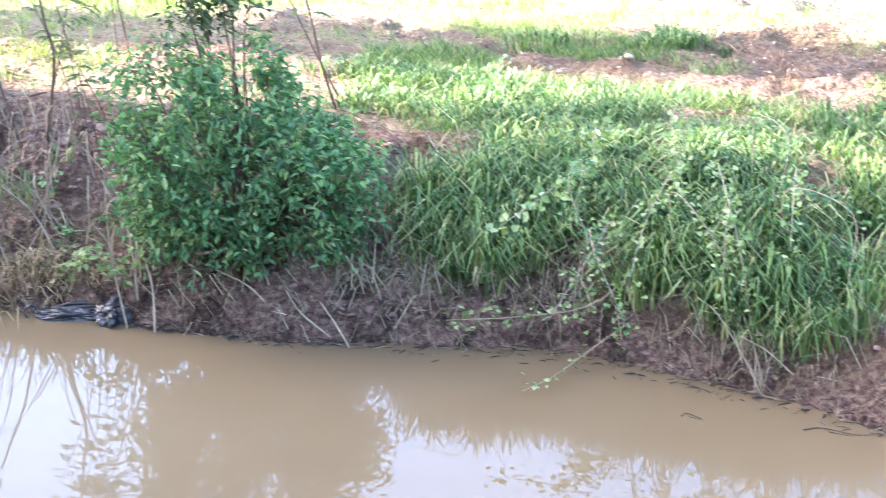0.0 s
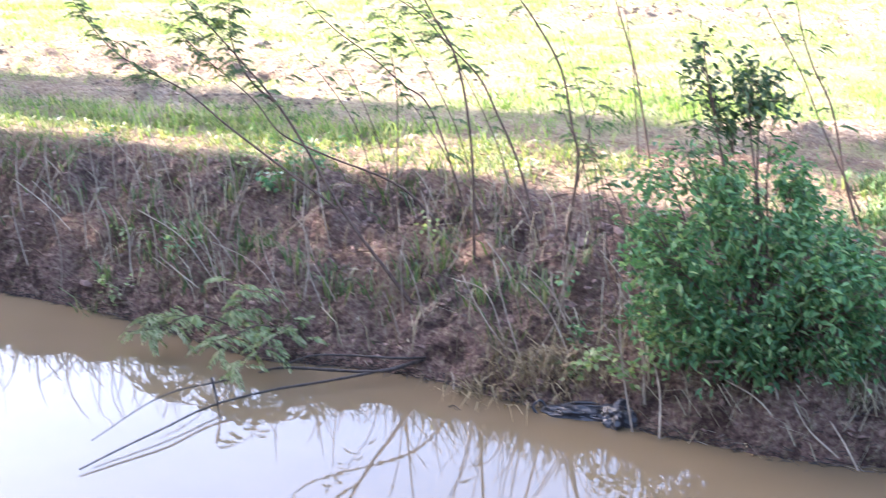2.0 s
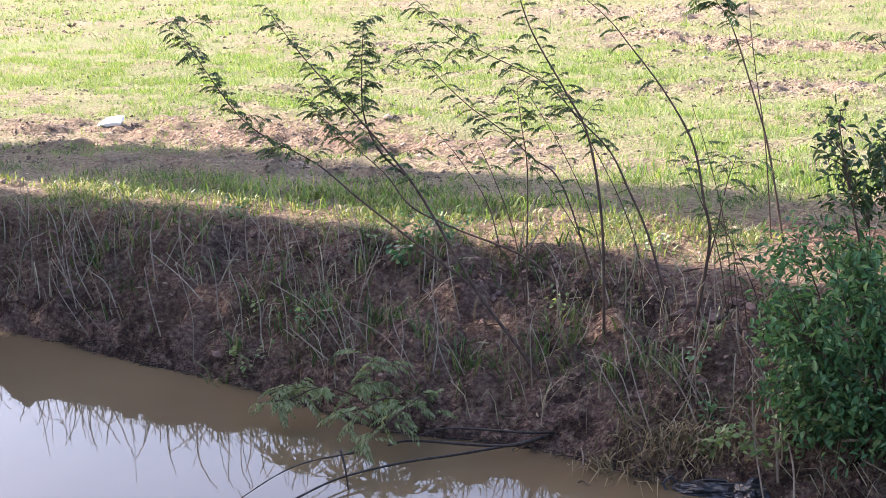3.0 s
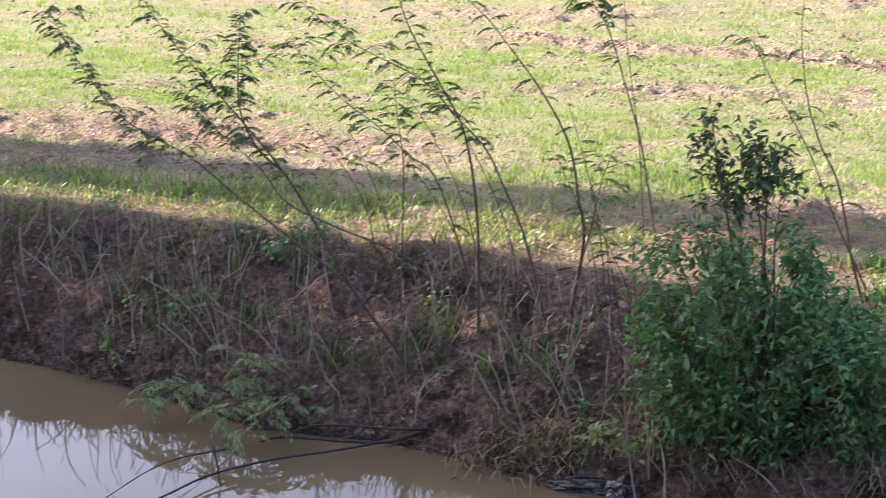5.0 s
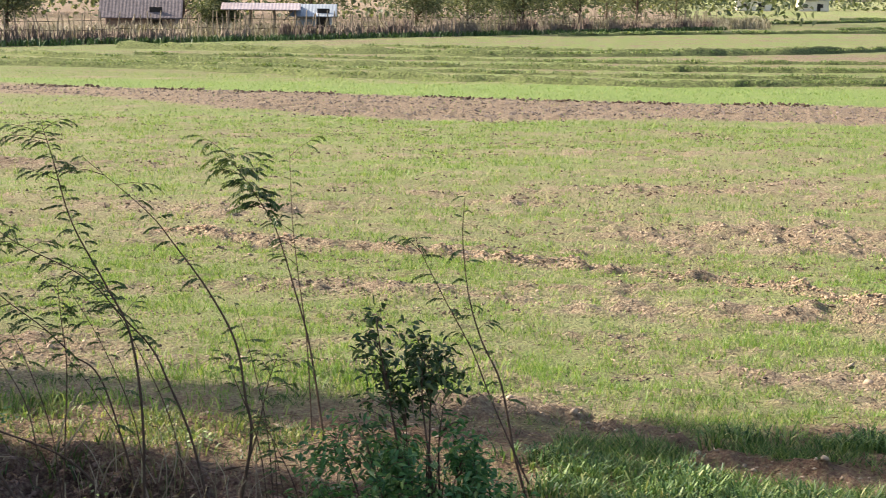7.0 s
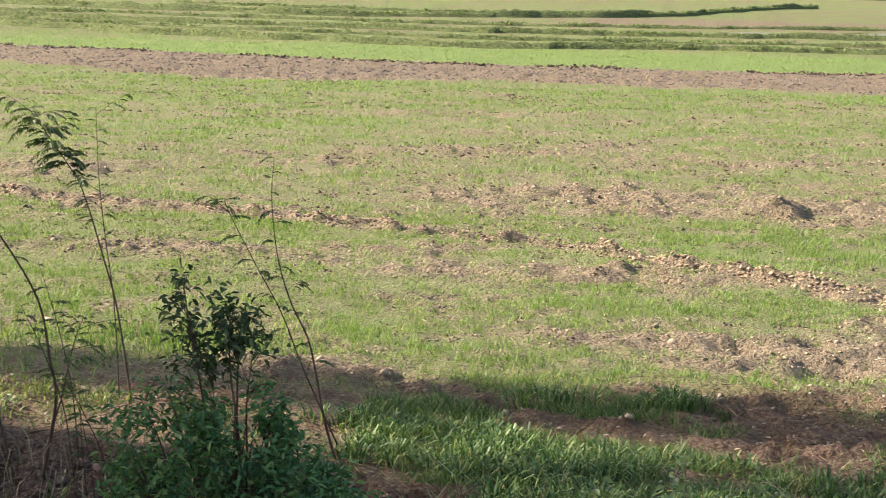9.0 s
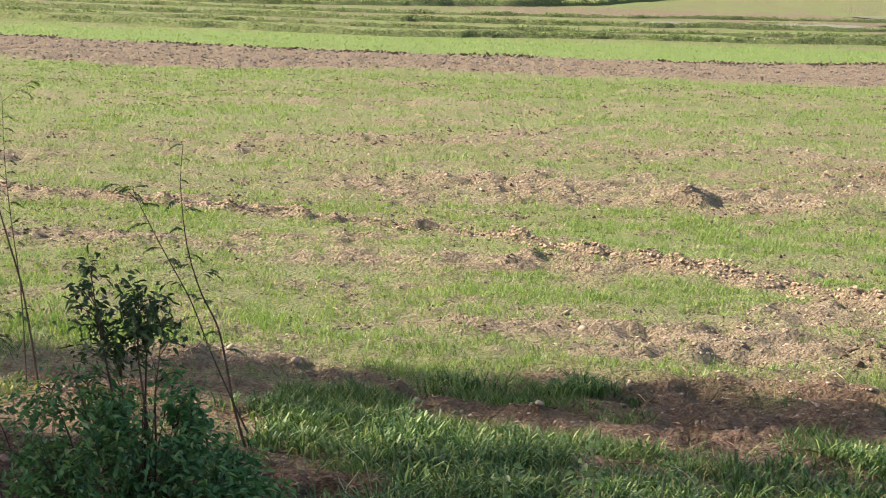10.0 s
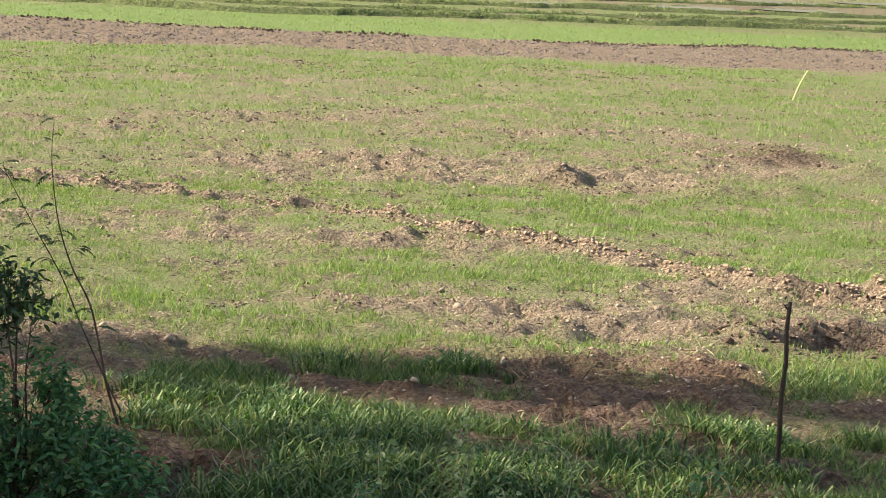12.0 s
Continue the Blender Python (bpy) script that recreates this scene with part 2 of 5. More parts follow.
WATER_Z = -0.8
SHORE_X = [-40, -16, -12, -7.7, -6.5, -5.4, -4.13, -3.0, -2.31, -1.57, -0.8, 0.7, 1.26, 1.76, 2.14, 4.0, 9.0, 40]
SHORE_Y = [17, 13.2, 12.2, 10.97, 10.59, 10.2, 9.62, 9.5, 9.2, 8.9, 8.78, 8.6, 8.31, 7.96, 7.65, 6.9, 6.2, 4.5]
CREST_X = [-40, -16, -12, -7.7, -6.0, -4.2, -2.9, -2.0, -0.5, 0.5, 1.5, 2.3, 5.0, 40]
CREST_Y = [19, 14.6, 13.2, 11.75, 11.75, 11.5, 11.1, 10.7, 10.2, 9.95, 9.9, 9.5, 8.2, 6.5]
RIDGE_X = [-5.5, -3.8, -1.5, 1.0, 2.57, 3.8, 4.6, 5.0, 5.8]
RIDGE_Y = [21.9, 21.15, 20.2, 19.0, 17.6, 16.4, 15.35, 14.85, 14.4]


TRACK_X = [-1.2, -0.9, 0.2, 0.62, 1.48, 1.8, 2.6]
TRACK_Y = [12.95, 12.85, 12.2, 11.5, 11.0, 10.85, 10.9]
STRIP_X = [-30, -23, -14, -7.5, -3, 1, 6, 12, 18, 30]
STRIP_NEAR = [58.5, 53.8, 49.4, 43.9, 43.4, 45.6, 44.6, 44, 45.5, 46]
STRIP_FAR = [59.2, 57.5, 55, 53.4, 52.2, 52, 51.6, 52.4, 54, 55]
PUDDLES = ((17.4, 70.2, 2.2, 2.2), (23.6, 71.6, 1.6, 1.7), (21.6, 85.5, 2.8, 2.4), (14.4, 82.0, 2.2, 1.8), (28.0, 88.5, 2.4, 2.0), (31, 101, 3.0, 3.0), (39, 106, 3.0, 2.5))


def shore(x):
    return np.interp(x, SHORE_X, SHORE_Y) + 0.22 * (fbm(x * 1.1, x * 0 + 3.3, 5) - 0.5)


def crest(x):
    return np.interp(x, CREST_X, CREST_Y) + 0.3 * (fbm(x * 0.7, x * 0 + 7.7, 9) - 0.5)


def ridge_line(x, y):
    d = y - np.interp(x, RIDGE_X, RIDGE_Y)
    on = smooth(-6.2, -4.5, x) * (1 - smooth(5.6, 6.2, x))
    return d / np.sqrt(1 + 0.35), on


def bare(x, y):
    """How bare the soil is, 0 to 1."""
    v = 0.34 * smooth(0.5, 0.68, fbm(x / 2.6, y / 1.3, 21)) + 0.5 * smooth(0.46, 0.7, fbm(x / 0.55, y / 0.3, 27))
    d, on = ridge_line(x, y)
    v = v + on * np.exp(-(d / (0.2 + 0.12 * smooth(0, 4, x))) ** 2)
    for cx, cy, rx, ry, a in ((3.15, 13.7, 0.75, 0.75, 1.0), (3.9, 14.9, 0.8, 0.6, 0.9), (4.8, 13.2, 0.7, 0.6, 1.0), (1.6, 14.2, 1.1, 0.5, 0.6), (2.3, 11.8, 0.6, 0.4, 1.0), (3.4, 11.95, 0.5, 0.35, 1.0), (3.0, 11.3, 1.0, 0.35, 0.95), (4.3, 11.0, 0.8, 0.3, 0.8), (-0.2, 9.6, 0.35, 0.25, 0.9), (3.3, 9.55, 0.55, 0.35, 0.9), (4.1, 21.9, 0.4, 0.4, 1.0),
                             (-8.0, 14.9, 2.7, 0.9, 1.0), (-6.8, 13.55, 2.6, 0.4, 0.9), (-5.2, 14.5, 1.6, 0.45, 0.9), (-2.6, 17.9, 2.6, 0.55, 0.8), (0.6, 17.2, 2.0, 0.5, 0.6),
                             (-11.0, 30.2, 2.4, 1.1, 1.0), (1.8, 23.0, 3.0, 1.8, 0.75), (5.2, 22.5, 1.6, 1.0, 0.8), (7.6, 24.0, 1.5, 1.6, 0.9), (-6.0, 24.5, 3.0, 1.0, 0.35), (3.5, 28.0, 5.0, 2.0, 0.4), (-0.6, 12.9, 1.8, 0.45, 0.5), (2.2, 14.0, 1.5, 0.5, 0.5), (5.2, 13.1, 0.7, 0.5, 0.9)):
        v = v + a * blob(x, y, cx, cy, rx, ry)
    v = v + smooth(-1.6, -1.1, x) * smooth(3.0, 2.4, x) * np.exp(-((y - np.interp(x, TRACK_X, TRACK_Y)) / 0.24) ** 2)
    wob = 1.2 * (fbm(x / 3, y / 3, 4) - 0.5)
    band = smooth(-0.6, 0.6, y - np.interp(x, STRIP_X, STRIP_NEAR) + wob) * smooth(0.5, -0.5, y - np.interp(x, STRIP_X, STRIP_FAR) + 0.4 * wob)
    v = v + 1.1 * band
    v = v + 0.75 * smooth(0, 2.5, y - 47.4 - (x + 60) / 67.9 * 128.6) * smooth(9, 6, x)
    v = v + 0.15 * smooth(75, 100, y) * smooth(0.45, 0.65, fbm(x / 20, y / 6, 33)) + 0.5 * smooth(84, 88, y) * (1 - smooth(98, 104, y)) * smooth(0, 10, x)
    v = v * (1 - 0.85 * smooth(-0.3, 0.5, y - np.interp(x, STRIP_X, STRIP_FAR)) * smooth(62.5, 61, y - 0.05 * x))
    return np.clip(v + 0.25 * (fbm(x / 0.5, y / 0.5, 8) - 0.5), 0, 1)


def bank(x, y):
    """1 on the slope down to the water."""
    return smooth(0.05, -0.35, y - crest(x)) * smooth(-30, -28, y)


def height(x, y):
    ys, yc = shore(x), crest(x)
    s = (y - ys) / np.maximum(yc - ys, 0.3)
    t = np.clip(s, 0, 1)
    slope = WATER_Z + 0.07 * smooth(0, 0.06, s) + 0.73 * (1 - (1 - t) ** 1.45)
    under = WATER_Z + np.maximum(-0.9, (y - ys) * 0.55)
    z = np.where(s < 0, under, slope)
    b = bare(x, y)
    on = smooth(0.7, 1.1, s)
    clods = fbm(x / 0.22, y / 0.22, 2, 3) - 0.5
    fine = fbm(x / 0.1, y / 0.1, 22, 2) - 0.5
    crust = 0.5 - 2 * np.abs(fbm(x / 0.5 + 0.6 * clods, y / 0.36, 44, 2) - 0.5) - 1.4 * np.abs(fbm(x / 0.24, y / 0.2, 46, 2) - 0.5)
    z = z + 0.045 * fine * np.where(s > 0.02, 1 - on * (1 - b), 0)
    z = z + on * ((0.03 + 0.1 * b * smooth(90, 40, y)) * clods + 0.13 * b * b * smooth(75, 35, y) * crust + 0.1 * (fbm(x / 2.5, y / 2.5, 6) - 0.5))
    z = z + (1 - on) * smooth(0, 0.15, s) * (0.17 * clods + 0.24 * (fbm(x / 0.7, y / 0.6, 12) - 0.5) + 0.07 * crust)
    d, here = ridge_line(x, y)
    lump = smooth(0.35, 0.65, fbm(x / 0.16, y / 0.16, 36, 2)) + 0.7 * smooth(0.4, 0.6, fbm(x / 0.33, y / 0.3, 37, 2))
    z = z + here * 0.065 * np.exp(-(d / 0.15) ** 2) * (0.25 + 0.75 * lump) * (0.3 + 0.7 * smooth(-3, 3, x)) * (0.6 + 0.9 * fbm(x / 0.9, y * 0, 38))
    z = z + 0.022 * on * smooth(0.35, 0.8, b) * smooth(60, 30, y) * (lump - 0.8) + (1 - on) * smooth(0, 0.12, s) * 0.075 * (lump - 0.7)
    for cx, cy, r, h in ((2.35, 12.15, 0.5, 0.05), (3.36, 12.05, 0.3, 0.09), (4.1, 21.9, 0.3, 0.22), (4.25, 21.75, 0.22, 0.12), (2.55, 13.05, 0.16, 0.07), (5.9, 21.0, 0.5, 0.12), (6.9, 21.2, 0.35, 0.14), (7.9, 25.0, 0.7, 0.2),
                        (8.6, 23.4, 0.35, 0.2), (0.9, 14.15, 0.3, 0.09), (5.75, 14.8, 0.35, 0.22), (1.9, 12.6, 0.5, 0.04)):
        z = z + h * blob(x, y, cx, cy, r, r) * (0.75 + 0.5 * fbm(x / 0.12, y / 0.12, 31, 2))
    z = z - 0.3 * smooth(0.25, 0.6, blob(x, y, 4.85, 13.15, 0.75, 0.5)) + 0.1 * blob(x, y, 4.05, 13.15, 0.16, 0.4) - 0.1 * blob(x, y, 3.0, 13.2, 0.4, 0.28) - 0.12 * blob(x, y, 7.7, 24.3, 0.7, 0.5)
    for cx, cy, w, d in PUDDLES:
        k = smooth(0.12, 0.4, blob(x, y, cx, cy, w * 1.25, d * 1.25))
        z = z * (1 - k) - 0.05 * k
    near = smooth(4.9, 1.6, y)
    return np.where(y < 4.9, np.minimum(z, -0.9) * (1 - near) + 1.42 * near, z)


def put_mesh(name, verts, faces, mat, parent=None, label="", soft=False):
    me = bpy.data.meshes.new(name)
    me.from_pydata(verts.tolist() if isinstance(verts, np.ndarray) else verts, [], faces.tolist() if isinstance(faces, np.ndarray) else faces)
    me.materials.append(mat)
    if soft:
        me.polygons.foreach_set("use_smooth", np.ones(len(me.polygons), bool))
    ob = new(name, me)
    if parent:
        ob.parent = parent
    return tagged(ob, label)


def steps(lo, hi, fine, near_lo, near_hi, grow):
    """Grid lines, close together between near_lo and near_hi and wider outside."""
    mid = list(np.arange(near_lo, near_hi, fine))
    out, d, v = [], fine, near_hi
    while v < hi:
        out.append(v)
        d *= grow
        v += d
    out.append(hi)
    inn, d, v = [], fine, near_lo
    while v > lo:
        d *= grow
        v -= d
        inn.append(max(v, lo))
    return np.array(inn[::-1] + mid + out)


def build_ground():
    gx, gy = steps(-1800, 1800, 0.06, -9.6, 6.2, 1.08), steps(-300, 3500, 0.05, 7.4, 23.0, 1.022)
    X, Y = np.meshgrid(gx, gy)
    Z = height(X, Y)
    n, m = len(gx), len(gy)
    v = np.stack([X.ravel(), Y.ravel(), Z.ravel()], 1)
    i = (np.arange(m - 1)[:, None] * n + np.arange(n - 1)[None, :]).ravel()
    f = np.stack([i, i + 1, i + n + 1, i + n], 1)
    ob = put_mesh("ground", v, f, GROUND, soft=True)
    x, y = v[:, 0], v[:, 1]
    bk = bank(x, y)
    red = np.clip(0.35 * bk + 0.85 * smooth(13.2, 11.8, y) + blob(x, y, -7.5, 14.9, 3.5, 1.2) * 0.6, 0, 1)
    # wet shore and dark soil; the crest term paints shade between grass blades
    damp_shade = np.clip(0.9 * smooth(0.28, 0.05, y - shore(x)) + bk * (0.45 + 0.5 * smooth(0.35, 0.65, fbm(x / 0.6, y / 0.6, 41))) * (1 - 0.6 * smooth(-0.3, 1.0, x)) + 1.2 * blob(x, y, 4.9, 13.15, 0.75, 0.5) + 0.55 * smooth(61, 66, y) + 0.75 * smooth(-0.2, 0.1, y - crest(x)) * smooth(11.4, 10.6, y) * smooth(-1.0, 0.0, x) + 0.35 * smooth(-0.5, 0.5, y - np.interp(x, STRIP_X, STRIP_NEAR)) * smooth(0.5, -0.5, y - np.interp(x, STRIP_X, STRIP_FAR)) + 0.9 * blob(x, y, 7.8, 25.0, 0.8, 0.8)  + 0.5 * blob(x, y, -11, 30.2, 2.5, 1.2), 0, 1)
    green = np.clip((1 - bare(x, y)) * (0.76 + 0.16 * smooth(30, 50, y)) * (1 - bk) * (0.2 + 0.8 * smooth(1.2, 2.8, y - crest(x))), 0, 1)
    lush = np.clip(0.5 * smooth(-0.3, 0.8, y - np.interp(x, STRIP_X, STRIP_FAR)) * smooth(63, 60.5, y - 0.05 * x) + 0.25 * smooth(13, 16, y) * smooth(0.5, 0.66, fbm(x / 5, y / 3.5, 63)) * smooth(60, 50, y), 0, 1)
    for name, val in (("lush", lush), ("green", green), ("red", red), ("damp_shade", damp_shade)):
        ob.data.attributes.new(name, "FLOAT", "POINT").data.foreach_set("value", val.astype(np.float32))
    return tagged(ob, "bare brown soil and thin turf of a farm field", "ground", kind="structure")


build_ground()
water = put_mesh("water", np.array([[-300, 2.0, WATER_Z], [300, 2.0, WATER_Z], [300, 60, WATER_Z], [-300, 60, WATER_Z]], float), np.array([[0, 1, 2, 3]]), WATER)
tagged(water, "still muddy tan water of a farm pond", "water", kind="structure")


# ---- plants ----
RNG = np.random.default_rng(7)


def blades(base, h, w, bend, rng, droop=0.25):
    """Blades of grass, each bent to a side of its own: points and faces."""
    n = len(base)
    a, t = rng.uniform(0, 2 * np.pi, n), rng.uniform(0, 2 * np.pi, n)
    lean = np.stack([np.cos(a), np.sin(a), np.zeros(n)], 1)
    side = np.stack([np.cos(t), np.sin(t), np.zeros(n)], 1) * (w / 2)[:, None]
    up = np.array([0, 0, 1.0])
    k = (h * bend)[:, None]
    mid = base + up * (h * 0.6)[:, None] + lean * k * 0.35
    tip = base + up * (h * (1 - droop * bend))[:, None] + lean * k
    v = np.stack([base - side, base + side, mid - side * 0.8, mid + side * 0.8, tip], 1).reshape(-1, 3)
    i = np.arange(n)[:, None] * 5
    return v, [tuple(q) for q in (i + [0, 1, 3, 2]).tolist()] + [tuple(q) for q in (i + [2, 3, 4]).tolist()]


def arching(base, h, w, azim, bend, rng):
    """Long blades that rise and arch over to the side azim: points and faces."""
    n = len(base)
    lean = np.stack([np.cos(azim), np.sin(azim), np.zeros(n)], 1)
    t = azim + np.pi / 2 + rng.normal(size=n) * 0.5
    side = np.stack([np.cos(t), np.sin(t), np.zeros(n)], 1) * (w / 2)[:, None]
    up, H, B = np.array([0, 0, 1.0]), h[:, None], bend[:, None]
    a = base + up * H * 0.45 + lean * H * B * 0.12
    b = base + up * H * (0.8 - 0.1 * B) + lean * H * B * 0.42
    c = base + up * H * (0.95 - 0.5 * B) + lean * H * B * 0.9
    v = np.stack([base - side, base + side, a - side, a + side, b - side * 0.75, b + side * 0.75, c], 1).reshape(-1, 3)
    i = np.arange(n)[:, None] * 7
    return v, [tuple(q) for q in np.concatenate([i + [0, 1, 3, 2], i + [2, 3, 5, 4]]).tolist()] + [tuple(q) for q in (i + [4, 5, 6]).tolist()]


def tussocks(centres, per, radius, hlo, hhi, rng):
    """Blades that fan out from the middle of each tussock."""
    n = len(centres) * per
    a, r = rng.uniform(0, 2 * np.pi, n), radius * np.sqrt(rng.random(n))
    p = np.repeat(centres, per, 0) + np.stack([r * np.cos(a), r * np.sin(a), np.zeros(n)], 1)
    size = np.repeat(rng.uniform(0.7, 1.25, len(centres)), per)
    top = np.clip(0.16 - np.repeat(centres[:, 2], per), 0.14, 0.6) * rng.uniform(0.8, 1.1, n)
    return arching(p, np.minimum(rng.uniform(hlo, hhi, n) * size, top), rng.uniform(0.007, 0.014, n), a + rng.normal(size=n) * 0.6, np.clip(0.35 + r / radius * 0.7 + rng.normal(size=n) * 0.2, 0.1, 1.3), rng)


def scatter(n, x0, x1, y0, y1, density, rng):
    x, y = rng.uniform(x0, x1, n), rng.uniform(y0, y1, n)
    keep = rng.uniform(0, 1, n) < density(x, y)
    x, y = x[keep], y[keep]
    return np.stack([x, y, height(x, y) - 0.01], 1)


def slivers(base, h, w, bend, rng):
    """Short blades of one face each: points and faces."""
    n = len(base)
    a, t = rng.uniform(0, 2 * np.pi, n), rng.uniform(0, 2 * np.pi, n)
    side = np.stack([np.cos(t), np.sin(t), np.zeros(n)], 1) * (w / 2)[:, None]
    tip = base + np.stack([np.cos(a) * h * bend, np.sin(a) * h * bend, h], 1)
    return np.stack([base - side, base + side, tip], 1).reshape(-1, 3), np.arange(3 * n).reshape(-1, 3)


def tufts(p, per, spread, rng):
    """Each point becomes a small tuft of blades."""
    n = len(p) * per
    q = np.repeat(p, per, 0) + np.stack([rng.normal(size=n) * spread, rng.normal(size=n) * spread, np.zeros(n)], 1)
    return q


def grass(name, label, p, hlo, hhi, wlo, whi, bend, mat, rng, category="grass", short=False):
    n = len(p)
    v, f = slivers(p, rng.uniform(hlo, hhi, n), rng.uniform(wlo, whi, n), rng.uniform(bend * 0.3, bend, n), rng) if short else blades(p, rng.uniform(hlo, hhi, n), rng.uniform(wlo, whi, n), rng.uniform(bend * 0.3, bend, n), rng)
    return tagged(put_mesh(name, v, f, mat), label, category, kind="stuff")


def leaves(at, axis, length, width, rng, fold=0.25, face=None):
    """Pointed oval leaves from a base point along an axis: points and faces."""
    n = len(at)
    axis = axis / np.linalg.norm(axis, axis=1)[:, None]
    ref = rng.normal(size=(n, 3)) * 0.55 + np.array([0, 0, 1.0]) if face is None else face
    side = np.cross(axis, ref)
    side /= np.maximum(np.linalg.norm(side, axis=1), 1e-6)[:, None]
    nor = np.cross(side, axis)
    L, W = length[:, None], width[:, None]
    lift = nor * W * fold
    sag = np.array([0, 0, -1.0]) * L * 0.12
    v = np.stack([at, at + axis * L * 0.25 + side * W * 0.42 + lift, at + axis * L * 0.6 + side * W * 0.45 + lift + sag * 0.4, at + axis * L + sag,
                  at + axis * L * 0.6 - side * W * 0.45 + lift + sag * 0.4, at + axis * L * 0.25 - side * W * 0.42 + lift], 1).reshape(-1, 3)
    i = np.arange(n)[:, None] * 6
    return v, [tuple(q) for q in (i + [0, 1, 2, 3]).tolist()] + [tuple(q) for q in (i + [0, 3, 4, 5]).tolist()]


def curve_points(ctrl, n=10):
    """A smooth line through the control points."""
    c = [Vector(p) for p in ctrl]
    c = [c[0] * 2 - c[1]] + c + [c[-1] * 2 - c[-2]]
    out = []
    for i in range(1, len(c) - 2):
        for k in range(n):
            t = k / n
            out.append(0.5 * ((2 * c[i]) + (c[i + 1] - c[i - 1]) * t + (2 * c[i - 1] - 5 * c[i] + 4 * c[i + 1] - c[i + 2]) * t * t + (3 * c[i] - c[i - 1] - 3 * c[i + 1] + c[i + 2]) * t ** 3))
    return out + [c[-2]]


def tube(pts, r0, r1, sides=6, knots=0.0):
    """A tapered round stem along a line: points and faces."""
    v, f, n = [], [], len(pts)
    for i, p in enumerate(pts):
        d = (pts[min(i + 1, n - 1)] - pts[max(i - 1, 0)]).normalized()
        a = d.cross(Vector((0.3, 1, 0.1))).normalized()
        b = d.cross(a)
        r = (r0 + (r1 - r0) * i / (n - 1)) * (1 + knots * math.sin(i * 2.3))
        v += [p + (a * math.cos(k * 2 * math.pi / sides) + b * math.sin(k * 2 * math.pi / sides)) * r for k in range(sides)]
    for i in range(n - 1):
        f += [(i * sides + k, i * sides + (k + 1) % sides, (i + 1) * sides + (k + 1) % sides, (i + 1) * sides + k) for k in range(sides)]
    f += [tuple(range(sides))[::-1], tuple(range((n - 1) * sides, n * sides))]
    return v, f


def joined(pieces):
    v, f = [], []
    for pv, pf in pieces:
        k = len(v)
        v += [tuple(p) for p in pv]
        f += [tuple(i + k for i in q) for q in pf]
    return v, f


def ground_at(x, y):
    return float(height(np.array([x]), np.array([y]))[0])


def near_path(x, y):
    return 1 - np.clip(bare(x, y) * 1.25, 0, 1)


def in_view(x, y):
    return (x > -np.where(y < 34, 0.78, 0.5) * y - 1) & (x < 0.44 * y + 1)


